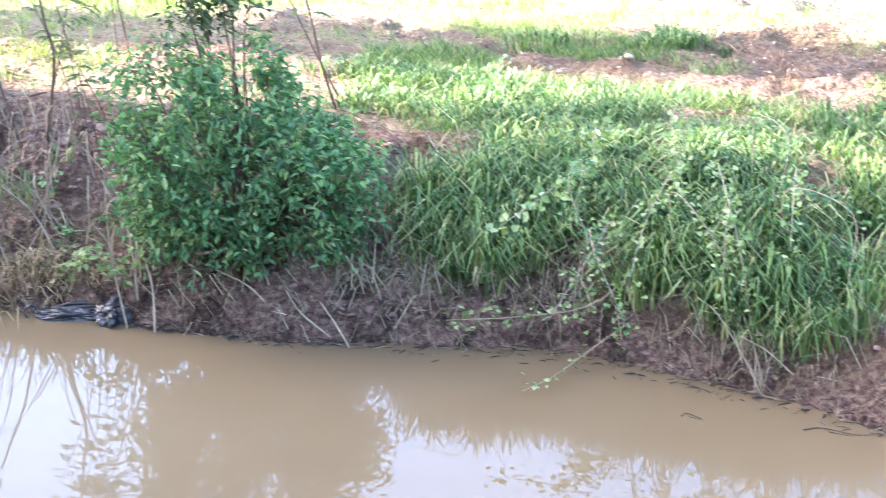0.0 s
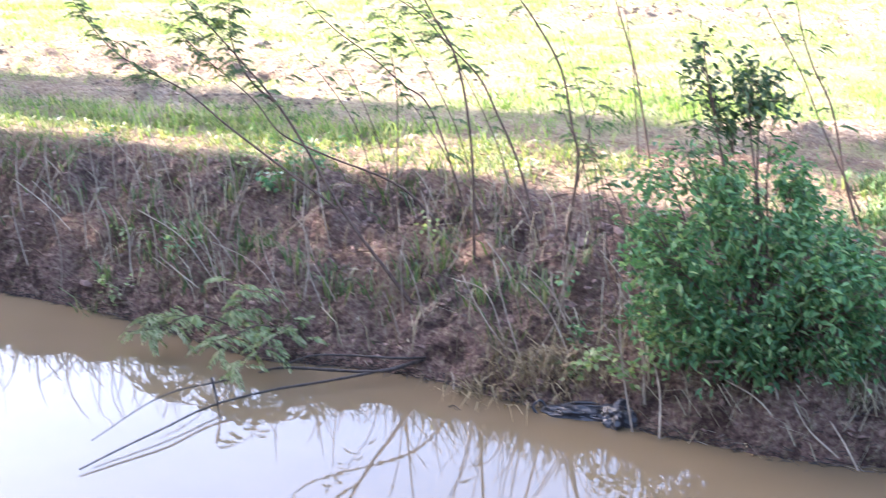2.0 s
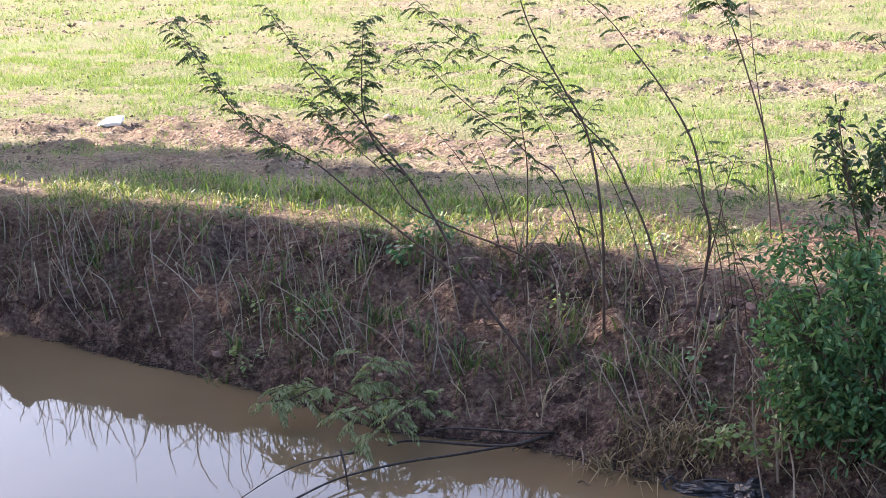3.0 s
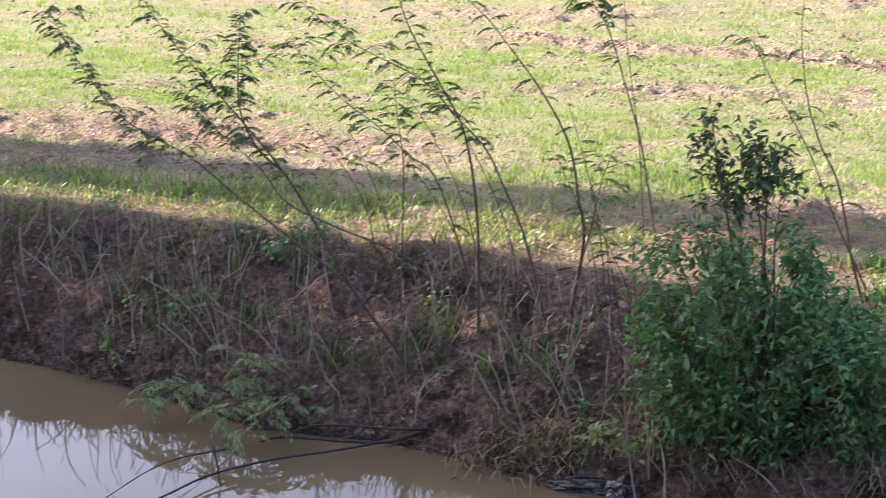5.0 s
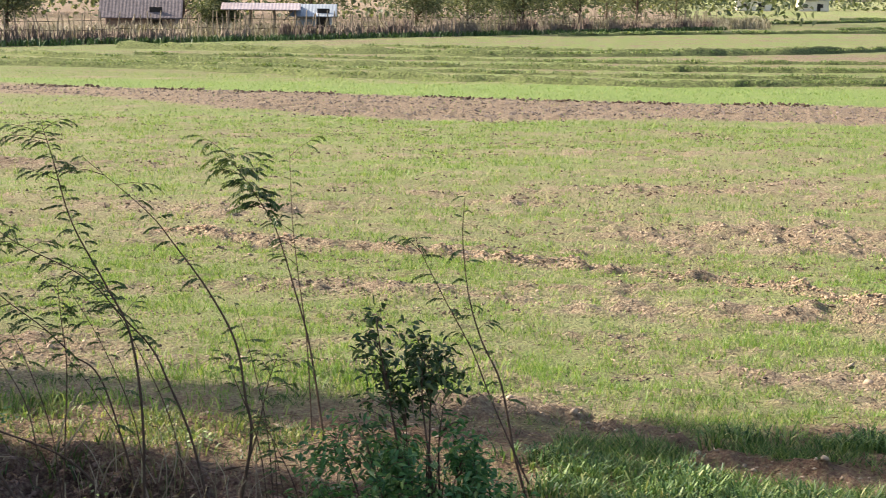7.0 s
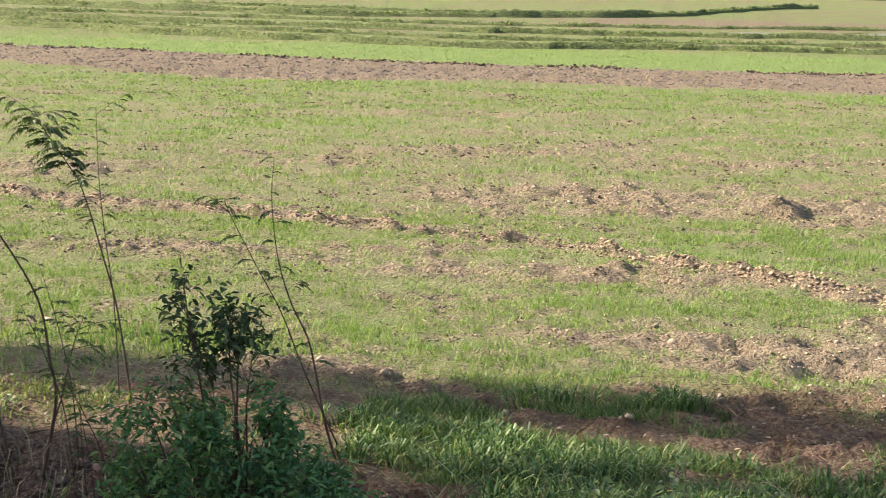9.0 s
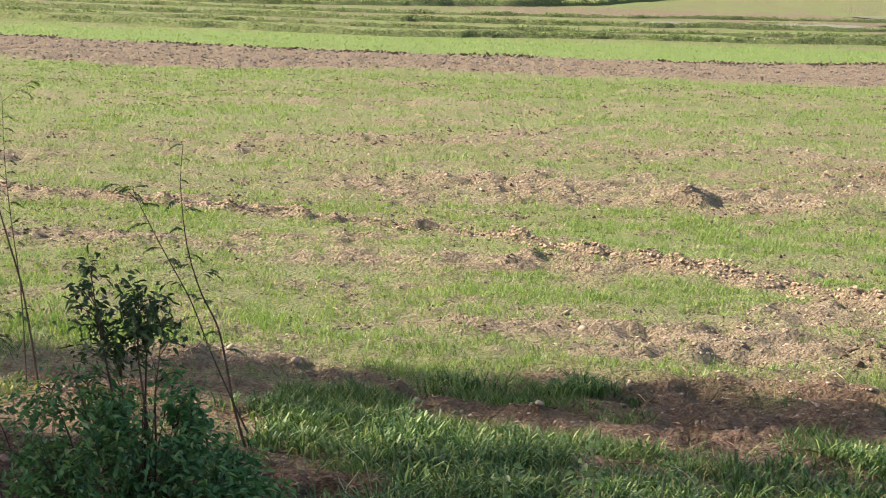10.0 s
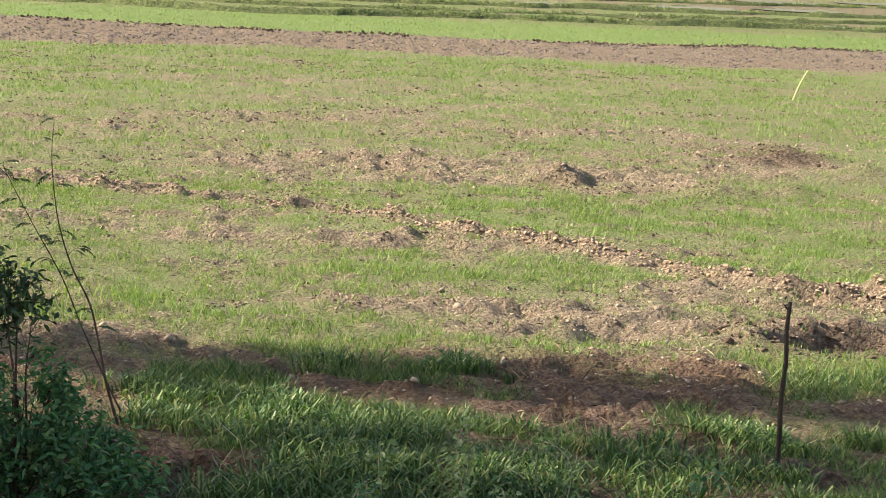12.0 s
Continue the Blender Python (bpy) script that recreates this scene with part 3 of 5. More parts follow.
def build_grass():
    r = RNG
    # young rice in the open field
    d = lambda x, y: np.clip(0.06 + 0.95 * near_path(x, y) * smooth(0.34, 0.62, fbm(x / 0.5, y / 0.35, 61)), 0, 1) * smooth(0.9, 2.6, y - crest(x)) * in_view(x, y)
    grass("rice_seedlings", "young bright green rice seedlings in the field", tufts(scatter(84000, -15, 9, 12, 21, d, r), 5, 0.02, r), 0.02, 0.085, 0.006, 0.011, 0.8, RICE, r, short=True)
    grass("rice_seedlings", "young bright green rice seedlings in the field", tufts(scatter(66000, -27, 15, 21, 43, d, r), 5, 0.03, r), 0.03, 0.11, 0.009, 0.016, 0.8, RICE, r, short=True)
    grass("rice_seedlings", "young bright green rice seedlings in the field", scatter(80000, -36, 34, 43, 66, d, r), 0.04, 0.09, 0.016, 0.028, 0.7, RICE, r, short=True)
    # turf on top of the bank
    d = lambda x, y: near_path(x, y) * smooth(-0.5, 0.1, y - crest(x)) * smooth(0.42, 0.66, fbm(x / 0.5, y / 0.4, 51)) * (1 - smooth(12.4, 14.2, y + 0.15 * x))
    grass("turf", "short green turf on top of the pond bank", scatter(190000, -9.8, 6, 8.6, 14.2, d, r), 0.02, 0.08, 0.005, 0.01, 1.1, GRASS, r, short=True)
    d = lambda x, y: near_path(x, y) * smooth(-0.3, 0.1, y - crest(x)) * smooth(0.4, 0.54, fbm(x / 0.45, y / 0.3, 53))
    grass("turf", "thick short green grass around the stake", scatter(110000, -0.5, 6.4, 8.6, 12.0, d, r), 0.03, 0.11, 0.007, 0.012, 1.3, GRASS, r, short=True)
    # bright tufts
    d = lambda x, y: np.clip(blob(x, y, -2.4, 13.6, 1.2, 0.55) + 0.7 * blob(x, y, -4.6, 12.3, 1.6, 0.35) + 0.5 * blob(x, y, -6.3, 12.6, 1.2, 0.3), 0, 1)
    e = lambda x, y: np.clip(np.exp(-((y - crest(x) - 0.62) / 0.42) ** 2) * smooth(-9.5, -8, x) * smooth(-1.6, -2.8, x) * smooth(0.34, 0.6, fbm(x / 0.45, y / 0.35, 57)), 0, 1)
    v, f = tussocks(scatter(3000, -9.5, -1.5, 11, 13.6, e, r), 13, 0.13, 0.03, 0.095, r)
    tagged(put_mesh("tufted_grass", v, f, CRESTGRASS), "yellow-green grass along the top of the bank", "grass", kind="stuff")
    grass("tufted_grass", "bright yellow-green grass tufts on the field edge", scatter(22000, -9, 0, 11.5, 15, d, r), 0.06, 0.17, 0.006, 0.012, 0.9, RICE, r)
    # lush tall grass by the water
    d = lambda x, y: np.clip(blob(x, y, 1.55, 8.8, 1.4, 0.8) * 1.6 + blob(x, y, 0.45, 9.05, 0.7, 0.5) * 1.3 + 0.55 * blob(x, y, 0.7, 10.4, 1.3, 0.5) + 0.9 * blob(x, y, 1.3, 11.95, 0.85, 0.3) + 0.9 * blob(x, y, -0.2, 11.0, 0.75, 0.55) + 0.75 * blob(x, y, 1.5, 9.75, 1.0, 0.4) + 0.9 * blob(x, y, 3.3, 10.2, 1.1, 0.22) + 0.45 * blob(x, y, 3.2, 9.4, 0.9, 0.4) - 0.22, 0, 1) * (y > shore(x) + 0.22) * smooth(0.4, 0.62, fbm(x / 0.4, y / 0.3, 71))
    p = scatter(9000, -1.2, 6.2, 7.2, 12.6, d, r)
    up = (p[:, 1] < 9.6) & (p[:, 0] < 2.35)
    for low, sel in ((False, up), (True, ~up)):
        q = p[sel]
        v, f = tussocks(q, 26, 0.1, 0.06 if low else 0.14, 0.2 if low else 0.46, r)
        tagged(put_mesh("tall_grass", v, f, GRASS), "lush arching green grass tussocks on the pond bank", "grass", kind="stuff")
    # weeds and dry stalks of the slope
    on = lambda x, y: bank(x, y) * (y > shore(x) + 0.12) * smooth(0.4, 0.62, fbm(x / 0.6, y / 0.5, 81)) * (x < 0.3)
    grass("bank_weeds", "scattered dull green weeds on the muddy bank", scatter(9000, -9.5, 0.3, 8.6, 12.5, on, r), 0.05, 0.2, 0.006, 0.016, 1.2, WEED, r, "weeds")
    d = lambda x, y: bank(x, y) * (y > shore(x) + 0.05) * (0.3 + 0.7 * smooth(0.4, 0.6, fbm(x / 0.5, y / 0.4, 91)))
    p = scatter(5000, -9.5, 3.2, 7.4, 12.5, d, r)
    n = len(p)
    v, f = arching(p, r.uniform(0.07, 0.34, n), r.uniform(0.003, 0.007, n), r.uniform(0, 2 * np.pi, n), r.uniform(0.2, 1.7, n), r)
    tagged(put_mesh("dry_stalks", v, f, DRYGRASS), "tangled thin dry stalks over the muddy bank", "dry stalks", kind="stuff")
    d = lambda x, y: bank(x, y) * (y > shore(x) + 0.08) * smooth(0.42, 0.6, fbm(x / 0.5, y / 0.4, 93)) * (x < 0.2)
    p = scatter(2600, -9.3, 0.2, 8.6, 12.5, d, r)
    n = len(p)
    v, f = arching(p, r.uniform(0.1, 0.45, n), r.uniform(0.004, 0.009, n), r.uniform(0, 2 * np.pi, n), r.uniform(0.1, 1.5, n), r)
    tagged(put_mesh("dry_stalks", v, f, PALESTRAW), "thin pale standing straws on the muddy bank", "dry stalks", kind="stuff")
    d = lambda x, y: np.clip(blob(x, y, 0.3, 8.95, 1.6, 0.28) + blob(x, y, 1.6, 8.2, 0.7, 0.3), 0, 1) * (y > shore(x) - 0.05)
    grass("dry_stalks", "tangled dry grass hanging over the water's edge", scatter(9000, -1.6, 2.8, 7.4, 9.6, d, r), 0.1, 0.34, 0.004, 0.008, 1.6, PALESTRAW, r, "dry stalks")
    # green grass tufts on the slope
    q = np.array([(-5.6, 10.95), (-5.2, 10.55), (-4.95, 10.6), (-4.75, 11.05), (-4.55, 11.2), (-4.3, 11.0), (-5.0, 11.25), (-4.4, 10.5), (-3.9, 10.2), (-3.6, 10.1), (-3.2, 10.3), (-2.5, 9.85), (-2.3, 10.0), (-5.5, 10.4), (-6.2, 11.2), (-7.0, 11.3)])
    q = np.repeat(q, 3, 0) + r.normal(size=(len(q) * 3, 2)) * [0.14, 0.07]
    p = np.stack([q[:, 0], q[:, 1], height(q[:, 0], q[:, 1]) - 0.01], 1)
    v, f = tussocks(p, 11, 0.07, 0.08, 0.26, r)
    tagged(put_mesh("slope_grass", v, f, SLOPEGRASS), "thin arching green grass tufts on the muddy slope", "grass", kind="stuff")
    # rubbish washed up along the water
    n = 2600
    x = r.uniform(-7.5, 2.8, n)
    y = shore(x) + r.normal(size=n) * 0.045 * (0.4 + 1.4 * smooth(-1.2, 0.0, x)) + 0.01
    p = np.stack([x, y, np.maximum(height(x, y), WATER_Z) + 0.008], 1)
    v, f = leaves(p, r.normal(size=(n, 3)) * np.array([1.3, 0.6, 0.12]), r.uniform(0.02, 0.09, n), r.uniform(0.003, 0.009, n), r)
    tagged(put_mesh("washed_up_debris", v, f, WETDEBRIS), "dark wet twigs and leaves washed up along the water", "debris", kind="stuff")
    # straw lying by the water
    q = r.normal(size=(420, 2)) * [0.26, 0.09] + [-2.35, 9.34]
    p = np.stack([q[:, 0], q[:, 1], height(q[:, 0], q[:, 1])], 1)
    v, f = arching(p, r.uniform(0.06, 0.2, 420), r.uniform(0.006, 0.012, 420), r.uniform(0, 2 * np.pi, 420), r.uniform(1.0, 1.9, 420), r)
    tagged(put_mesh("straw_heap", v, f, DRYGRASS), "heap of yellowed cut grass beside the water", "straw", kind="stuff")
    # fallen leaves and bits of straw
    d = lambda x, y: np.clip(bank(x, y) * 0.9 + smooth(14.2, 11, y) * (0.12 + 0.3 * bare(x, y)), 0, 1) * (y > shore(x) + 0.03)
    p = scatter(11000, -9.8, 5.0, 7.4, 13.5, d, r)
    n = len(p)
    ax = r.normal(size=(n, 3)) * np.array([1, 1, 0.25])
    v, f = leaves(p + np.array([0, 0, 0.02]), ax, r.uniform(0.02, 0.09, n) * (1 + 1.3 * (r.random(n) > 0.8)), r.uniform(0.003, 0.016, n), r)
    tagged(put_mesh("leaf_litter", v, f, LITTER), "brown dead leaves and straw lying on the bank", "leaf litter", kind="stuff")


ICO = np.array([(-1, 1.618, 0), (1, 1.618, 0), (-1, -1.618, 0), (1, -1.618, 0), (0, -1, 1.618), (0, 1, 1.618), (0, -1, -1.618), (0, 1, -1.618), (1.618, 0, -1), (1.618, 0, 1), (-1.618, 0, -1), (-1.618, 0, 1)]) / 1.9
ICO_F = np.array([(0, 11, 5), (0, 5, 1), (0, 1, 7), (0, 7, 10), (0, 10, 11), (1, 5, 9), (5, 11, 4), (11, 10, 2), (10, 7, 6), (7, 1, 8), (3, 9, 4), (3, 4, 2), (3, 2, 6), (3, 6, 8), (3, 8, 9), (4, 9, 5), (2, 4, 11), (6, 2, 10), (8, 6, 7), (9, 8, 1)])


OCTA = np.array([(1, 0, 0), (-1, 0, 0), (0, 1, 0), (0, -1, 0), (0, 0, 1), (0, 0, -1)], float)
OCTA_F = np.array([(0, 2, 4), (2, 1, 4), (1, 3, 4), (3, 0, 4), (2, 0, 5), (1, 2, 5), (3, 1, 5), (0, 3, 5)])


def clods(label, p, size, mat, rng, coarse=False, soft=False):
    """Broken lumps of soil."""
    n, V, F = len(p), OCTA if coarse else ICO, OCTA_F if coarse else ICO_F
    k = len(V)
    a = rng.uniform(0, 2 * np.pi, n)
    v = V[None] * (1 + rng.uniform(-0.4, 0.4, (n, k, 1))) * (size[:, None, None] * rng.uniform(0.45, 1.3, (n, 1, 3)) * np.array([1.0, 0.95, 0.66]))
    c, s = np.cos(a)[:, None], np.sin(a)[:, None]
    v = np.stack([v[..., 0] * c - v[..., 1] * s, v[..., 0] * s + v[..., 1] * c, v[..., 2] + 0.25 * v[..., 0]], -1) + p[:, None] + np.array([0, 0, 0.006])
    f = (F[None] + np.arange(n)[:, None, None] * k).reshape(-1, 3)
    return tagged(put_mesh("soil_clods", v.reshape(-1, 3), f, mat, soft=soft), label, "soil clods", kind="stuff")


def build_clods():
    r = RNG
    d = lambda x, y: np.clip(bare(x, y) - 0.25, 0, 1) ** 1.3 * in_view(x, y) * (y > crest(x) + 0.3)
    p = scatter(26000, -10, 7, 11, 20, lambda x, y: d(x, y) * np.clip(1 - 1.6 * blob(x, y, 4.85, 13.15, 0.7, 0.5), 0, 1), r)
    clods("dry pale brown clods of broken field soil", p, r.uniform(0.006, 0.022, len(p)) * (1 + 1.0 * (r.random(len(p)) > 0.95)), CLOD, r, soft=True)
    p = scatter(40000, -16, 12, 20, 33, d, r)
    clods("dry pale brown clods of broken field soil", p, r.uniform(0.01, 0.035, len(p)), CLOD, r, True)
    p = scatter(40000, -32, 24, 42, 56, d, r)
    clods("brown clods of a ploughed strip", p, r.uniform(0.02, 0.048, len(p)), FIELDCLOD, r, True)
    # specks coloured dark in place of shadowed clods and small holes
    d = lambda x, y: (0.12 + 0.88 * smooth(0.48, 0.66, fbm(x / 1.4, y / 0.9, 95))) * smooth(0.4, 0.6, fbm(x / 0.3, y / 0.25, 96)) * in_view(x, y) * (y > crest(x) + 1.2)
    for n, x0, x1, y0, y1, lo, hi in ((52000, -12, 8, 13, 22, 0.01, 0.032), (60000, -18, 14, 22, 43, 0.014, 0.04)):
        p = scatter(n, x0, x1, y0, y1, d, r)
        clods("small clods among the seedlings, coloured dark for shade", p, r.uniform(lo, hi, len(p)), DARKCLOD, r, True)
    d = lambda x, y: bank(x, y) * (y > shore(x) + 0.04) * (0.15 + 0.85 * smooth(0.42, 0.6, fbm(x / 0.4, y / 0.3, 97)))
    p = scatter(16000, -9.6, 3.2, 7.4, 12.5, d, r)
    clods("dark reddish clods crumbling down the pond bank", p, r.uniform(0.008, 0.026, len(p)) * (1 + 0.9 * (r.random(len(p)) > 0.94)), BANKCLOD, r)
    x = r.uniform(-24, 24, 1500)
    x = x[fbm(x / 1.6, x * 0, 15) > 0.45]
    y = np.interp(x, STRIP_X, STRIP_FAR) - 0.6 + r.normal(size=len(x)) * 0.1
    clods("dark turned clods along a furrow", np.stack([x, y, height(x, y) + 0.03], 1), r.uniform(0.025, 0.06, len(x)), DARKCLOD, r)
    x = r.uniform(-6.0, 6.0, 2600)
    q = np.stack([x, np.interp(x, RIDGE_X, RIDGE_Y) + r.normal(size=2600) * (0.1 + 0.012 * np.clip(x + 5, 0, 11))], 1)
    clods("row of turned pale clods across the field", np.stack([q[:, 0], q[:, 1], height(q[:, 0], q[:, 1])], 1), r.uniform(0.008, 0.034, 2600) * (0.3 + 0.8 * fbm(x / 0.7, x * 0, 5) + 0.15 * smooth(0, 4, x)), RIDGECLOD, r)
    q = np.concatenate([r.normal(size=(420, 2)) * [0.36, 0.22] + [4.72, 13.1], r.normal(size=(90, 2)) * [0.5, 0.4] + [7.8, 25.1]])
    clods("dark brown clods in a dug hollow", np.stack([q[:, 0], q[:, 1], height(q[:, 0], q[:, 1])], 1), r.uniform(0.012, 0.04, len(q)), DARKCLOD, r)


SHRUB_H = [0.0, 0.2, 0.43, 0.65, 0.82, 0.95, 1.08, 1.21, 1.3, 1.43, 1.56, 1.69, 1.84]
SHRUB_LOW = [-0.7, -0.8, -0.76, -0.7, -0.55, -0.66, -0.7, -0.45, -0.34, -0.32, -0.38, -0.36, -0.26]
SHRUB_HIGH = [0.95, 1.0, 0.92, 0.76, 0.5, 0.36, 0.3, 0.29, 0.26, 0.26, 0.26, 0.06, -0.14]


def build_shrub(base, rng):
    """The leafy shrub on the bank: many stems, drooping leaves in clumps with gaps between them."""
    bx, by = base
    bz = ground_at(bx, by) - 0.05
    root = tagged(new("shrub"), "leafy green shrub with drooping broad leaves on the pond bank", "shrub")
    root.location = (bx, by, bz)
    stems, at, ax, top_at, top_ax = [], [], [], [], []
    for k in range(26):
        h = (1.8, 1.62, 1.5, 1.3, 1.2)[k] if k < 5 else rng.uniform(0.35, 1.15)
        lo, hi = float(np.interp(h, SHRUB_H, SHRUB_LOW)), float(np.interp(h, SHRUB_H, SHRUB_HIGH))
        x, y = lo + (hi - lo) * rng.uniform(0.1, 0.9), rng.uniform(-0.35, 0.4) * min(1.0, 1.6 - 0.7 * h)
        p = curve_points([(rng.uniform(-0.2, 0.2), rng.uniform(-0.1, 0.12), -0.08), (x * 0.35 + rng.normal() * 0.04, y * 0.4, h * 0.45), (x * 0.8, y * 0.8, h * 0.82), (x, y, h)], 7)
        stems.append((p, [tube(p, 0.011 if k < 5 else 0.008, 0.0025, 5)]))
    for k in range(3300):
        h = 1.82 * rng.random() ** 1.2 + 0.05
        lo, hi = float(np.interp(h, SHRUB_H, SHRUB_LOW)), float(np.interp(h, SHRUB_H, SHRUB_HIGH))
        e = Vector((lo + (hi - lo) * rng.random(), rng.normal() * 0.22 * min(1.0, 1.7 - 0.75 * h), h))
        if rng.random() > (hi - lo) / 1.4 * (1.0 if h < 1.1 else 0.45):
            continue
        if noise.noise(e * 4.3 + Vector((3.1, 0, 1.7))) < (-0.03 if h < 0.7 else 0.02):
            continue
        c, twigs = min(((c, t[1]) for t in stems for c in t[0][6:]), key=lambda t: (t[0] - e - Vector((0, 0, -0.1))).length_squared)
        if (c - e).length > 0.42:
            continue
        twigs.append(tube([c, c.lerp(e, 0.5) + Vector((0, 0, 0.025)), e], 0.0028, 0.0013, 3))
        for _ in range(rng.integers(9, 17) if h < 1.15 else rng.integers(6, 11)):
            q = c.lerp(e, rng.uniform(0.45, 1.05)) + Vector(rng.normal(size=3)) * 0.042
            d = Vector((rng.normal() * 0.8, rng.normal() * 0.75 - 0.15, -0.35 + rng.normal() * 0.4))
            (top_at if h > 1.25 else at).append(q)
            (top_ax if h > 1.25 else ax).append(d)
    for p, twigs in stems:
        put_mesh("stem", *joined(twigs), STEM, root, soft=True)
    # leaves above 1.25 m take the darker SHRUBTOP colour
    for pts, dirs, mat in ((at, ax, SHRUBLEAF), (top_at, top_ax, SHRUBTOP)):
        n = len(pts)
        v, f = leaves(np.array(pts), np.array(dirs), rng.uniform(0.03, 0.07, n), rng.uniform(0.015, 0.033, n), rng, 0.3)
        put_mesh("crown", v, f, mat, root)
    return root


def line(ob_name, pts, r0, r1, mat, parent=None, n=8, sides=6, knots=0.06, label=""):
    v, f = tube(curve_points(pts, n), r0, r1, sides, knots)
    return put_mesh(ob_name, v, f, mat, parent, label, True)


def pinnate(roots, outs, lengths, rng, pairs=8, leaflet=0.32):
    """Feather-like leaves: a thin rib that arches out and droops, with pairs of narrow leaflets folded down along it: points and faces."""
    at, ax, ln, ribs = [], [], [], []
    for c, out, L in zip(roots, outs, lengths):
        out = out.normalized()
        side = out.cross(Vector((0, 0, 1)))
        side = side.normalized() if side.length > 0.01 else Vector((1, 0, 0))
        droop = rng.uniform(0.25, 0.75)
        line_at = [c + out * L * u + Vector((0, 0, -droop * L * u * u)) for u in (0.0, 0.35, 0.7, 1.0)]
        ribs.append(tube(line_at, 0.0016, 0.0007, 3))
        for k in range(pairs):
            u = 0.14 + 0.86 * k / (pairs - 1)
            q = c + out * L * u + Vector((0, 0, -droop * L * u * u))
            d = (out + Vector((0, 0, -2 * droop * u))).normalized()
            size = L * leaflet * (1 - 0.6 * abs(u - 0.45)) * rng.uniform(0.8, 1.15)
            for sgn in (-1, 1):
                at.append(q)
                ax.append(d * 0.75 + side * sgn * 0.75 + Vector((0, 0, -0.42 + 0.15 * rng.normal())))
                ln.append(size)
    ln = np.array(ln)
    v, f = leaves(np.array(at), np.array(ax), ln, ln * rng.uniform(0.34, 0.48, len(ln)), rng, 0.2)
    return (v, f), joined(ribs)


def sapling(stems, rng, label="slender leaning sapling with feathery leaves on the bank", first=0.45, count=60, r0=0.011, mat=None, finger=0.12, group="saplings on the bank"):
    """A slender sapling: one or more stems with feather-like leaves on alternate sides, from the fraction first of each stem upwards."""
    base = Vector(stems[0][0])
    root = tagged(new("sapling"), label, "sapling", group)
    root.location = base + Vector((-0.015, 0, -0.006))
    at, outs, lens, marks, crowns = [], [], [], [0], []
    for k, s in enumerate(stems):
        pts = [Vector(p) - base for p in s]
        if k == 0:
            pts[0] = pts[0] - Vector((0, 0, 0.06))
        p = curve_points(pts, 8)
        twigs = [tube(p, r0 * 0.85 if k == 0 else r0 * 0.55, 0.0018, 6, 0.06)]
        n = len(p)
        turn = rng.uniform(-0.6, 0.6)
        nodes = max(5, int(count * 0.9))
        for q in range(nodes):
            u = first + (1 - first) * min(1.0, max(0.0, (q + rng.uniform(-0.45, 0.45)) / max(nodes - 1, 1))) ** 0.8
            i = max(0, min(int(u * (n - 1)), n - 2))
            c = p[i].lerp(p[i + 1], u * (n - 1) - i if u < 1 else 1.0)
            d = (p[i + 1] - p[i]).normalized()
            a = turn + math.pi * (q % 2) + rng.normal() * 0.55
            out = d * rng.uniform(0.2, 0.6) + Vector((math.cos(a), math.sin(a) * 0.8, rng.normal() * 0.18 + 0.12))
            if rng.random() < 0.16:
                e = c + out.normalized() * rng.uniform(0.08, 0.24)
                twigs.append(tube([c, c.lerp(e, 0.5) + Vector((0, 0, 0.01)), e], 0.0028, 0.0014, 3))
                for m in range(3):
                    b = a + (m - 1) * 0.9
                    at.append(c.lerp(e, 0.55 + 0.22 * m))
                    outs.append(out * 0.5 + Vector((math.cos(b), math.sin(b), 0.05)))
                    lens.append(finger * rng.uniform(0.5, 0.9))
            else:
                at.append(c)
                outs.append(out)
                lens.append(finger * rng.uniform(0.55, 1.1) * (1 - 0.35 * max(0.0, u - 0.8) / 0.2))
        (v, f), ribs = pinnate(at[marks[-1]:], outs[marks[-1]:], lens[marks[-1]:], rng)
        marks.append(len(at))
        crowns.append((v, f))
        put_mesh("stem", *joined(twigs + [ribs]), STEM, root, soft=True)
    put_mesh("foliage", *joined(crowns), mat or FINELEAF, root)
    return root


def stalk(a, b, rng, r0=0.006, mat=None, label="pale dry broken stalk stuck in the bank"):
    a, b = Vector(a), Vector(b)
    m = a.lerp(b, 0.55) + Vector(rng.normal(size=3)) * 0.07 * (b - a).length
    root = put_mesh("dry_stalk", *tube(curve_points([tuple(Vector((0, 0, -0.04))), tuple(m - a), tuple(b - a)], 5), r0, r0 * 0.55, 5, 0.08), mat or DRYSTEM, soft=True)
    root.location = a
    return tagged(root, label, "dry stalk", "dry stalks on the bank")


def vine(pts, rng, count=40, size=0.05, label="trailing vine with pale green leaves over the grass", mat=None):
    base = Vector(pts[0])
    root = tagged(new("vine"), label, "vine", "vines on the bank")
    root.location = base
    p = curve_points([tuple(Vector(q) - base) for q in pts], 8)
    put_mesh("stem", *tube(p, 0.004, 0.002, 4), DRYSTEM, root, soft=True)
    at, ax = [], []
    for _ in range(count):
        c = p[rng.integers(0, len(p))]
        at.append(c + Vector(rng.normal(size=3)) * 0.035)
        ax.append(Vector((rng.normal(), rng.normal() - 0.4, rng.normal() * 0.3 - 0.2)))
    n = len(at)
    v, f = leaves(np.array(at), np.array(ax), rng.uniform(size * 0.7, size * 1.3, n), rng.uniform(size * 0.55, size * 1.05, n), rng, 0.15)
    put_mesh("foliage", v, f, mat or VINELEAF, root)
    return root


build_grass()
build_clods()
build_shrub((-1.09, 9.12), RNG)

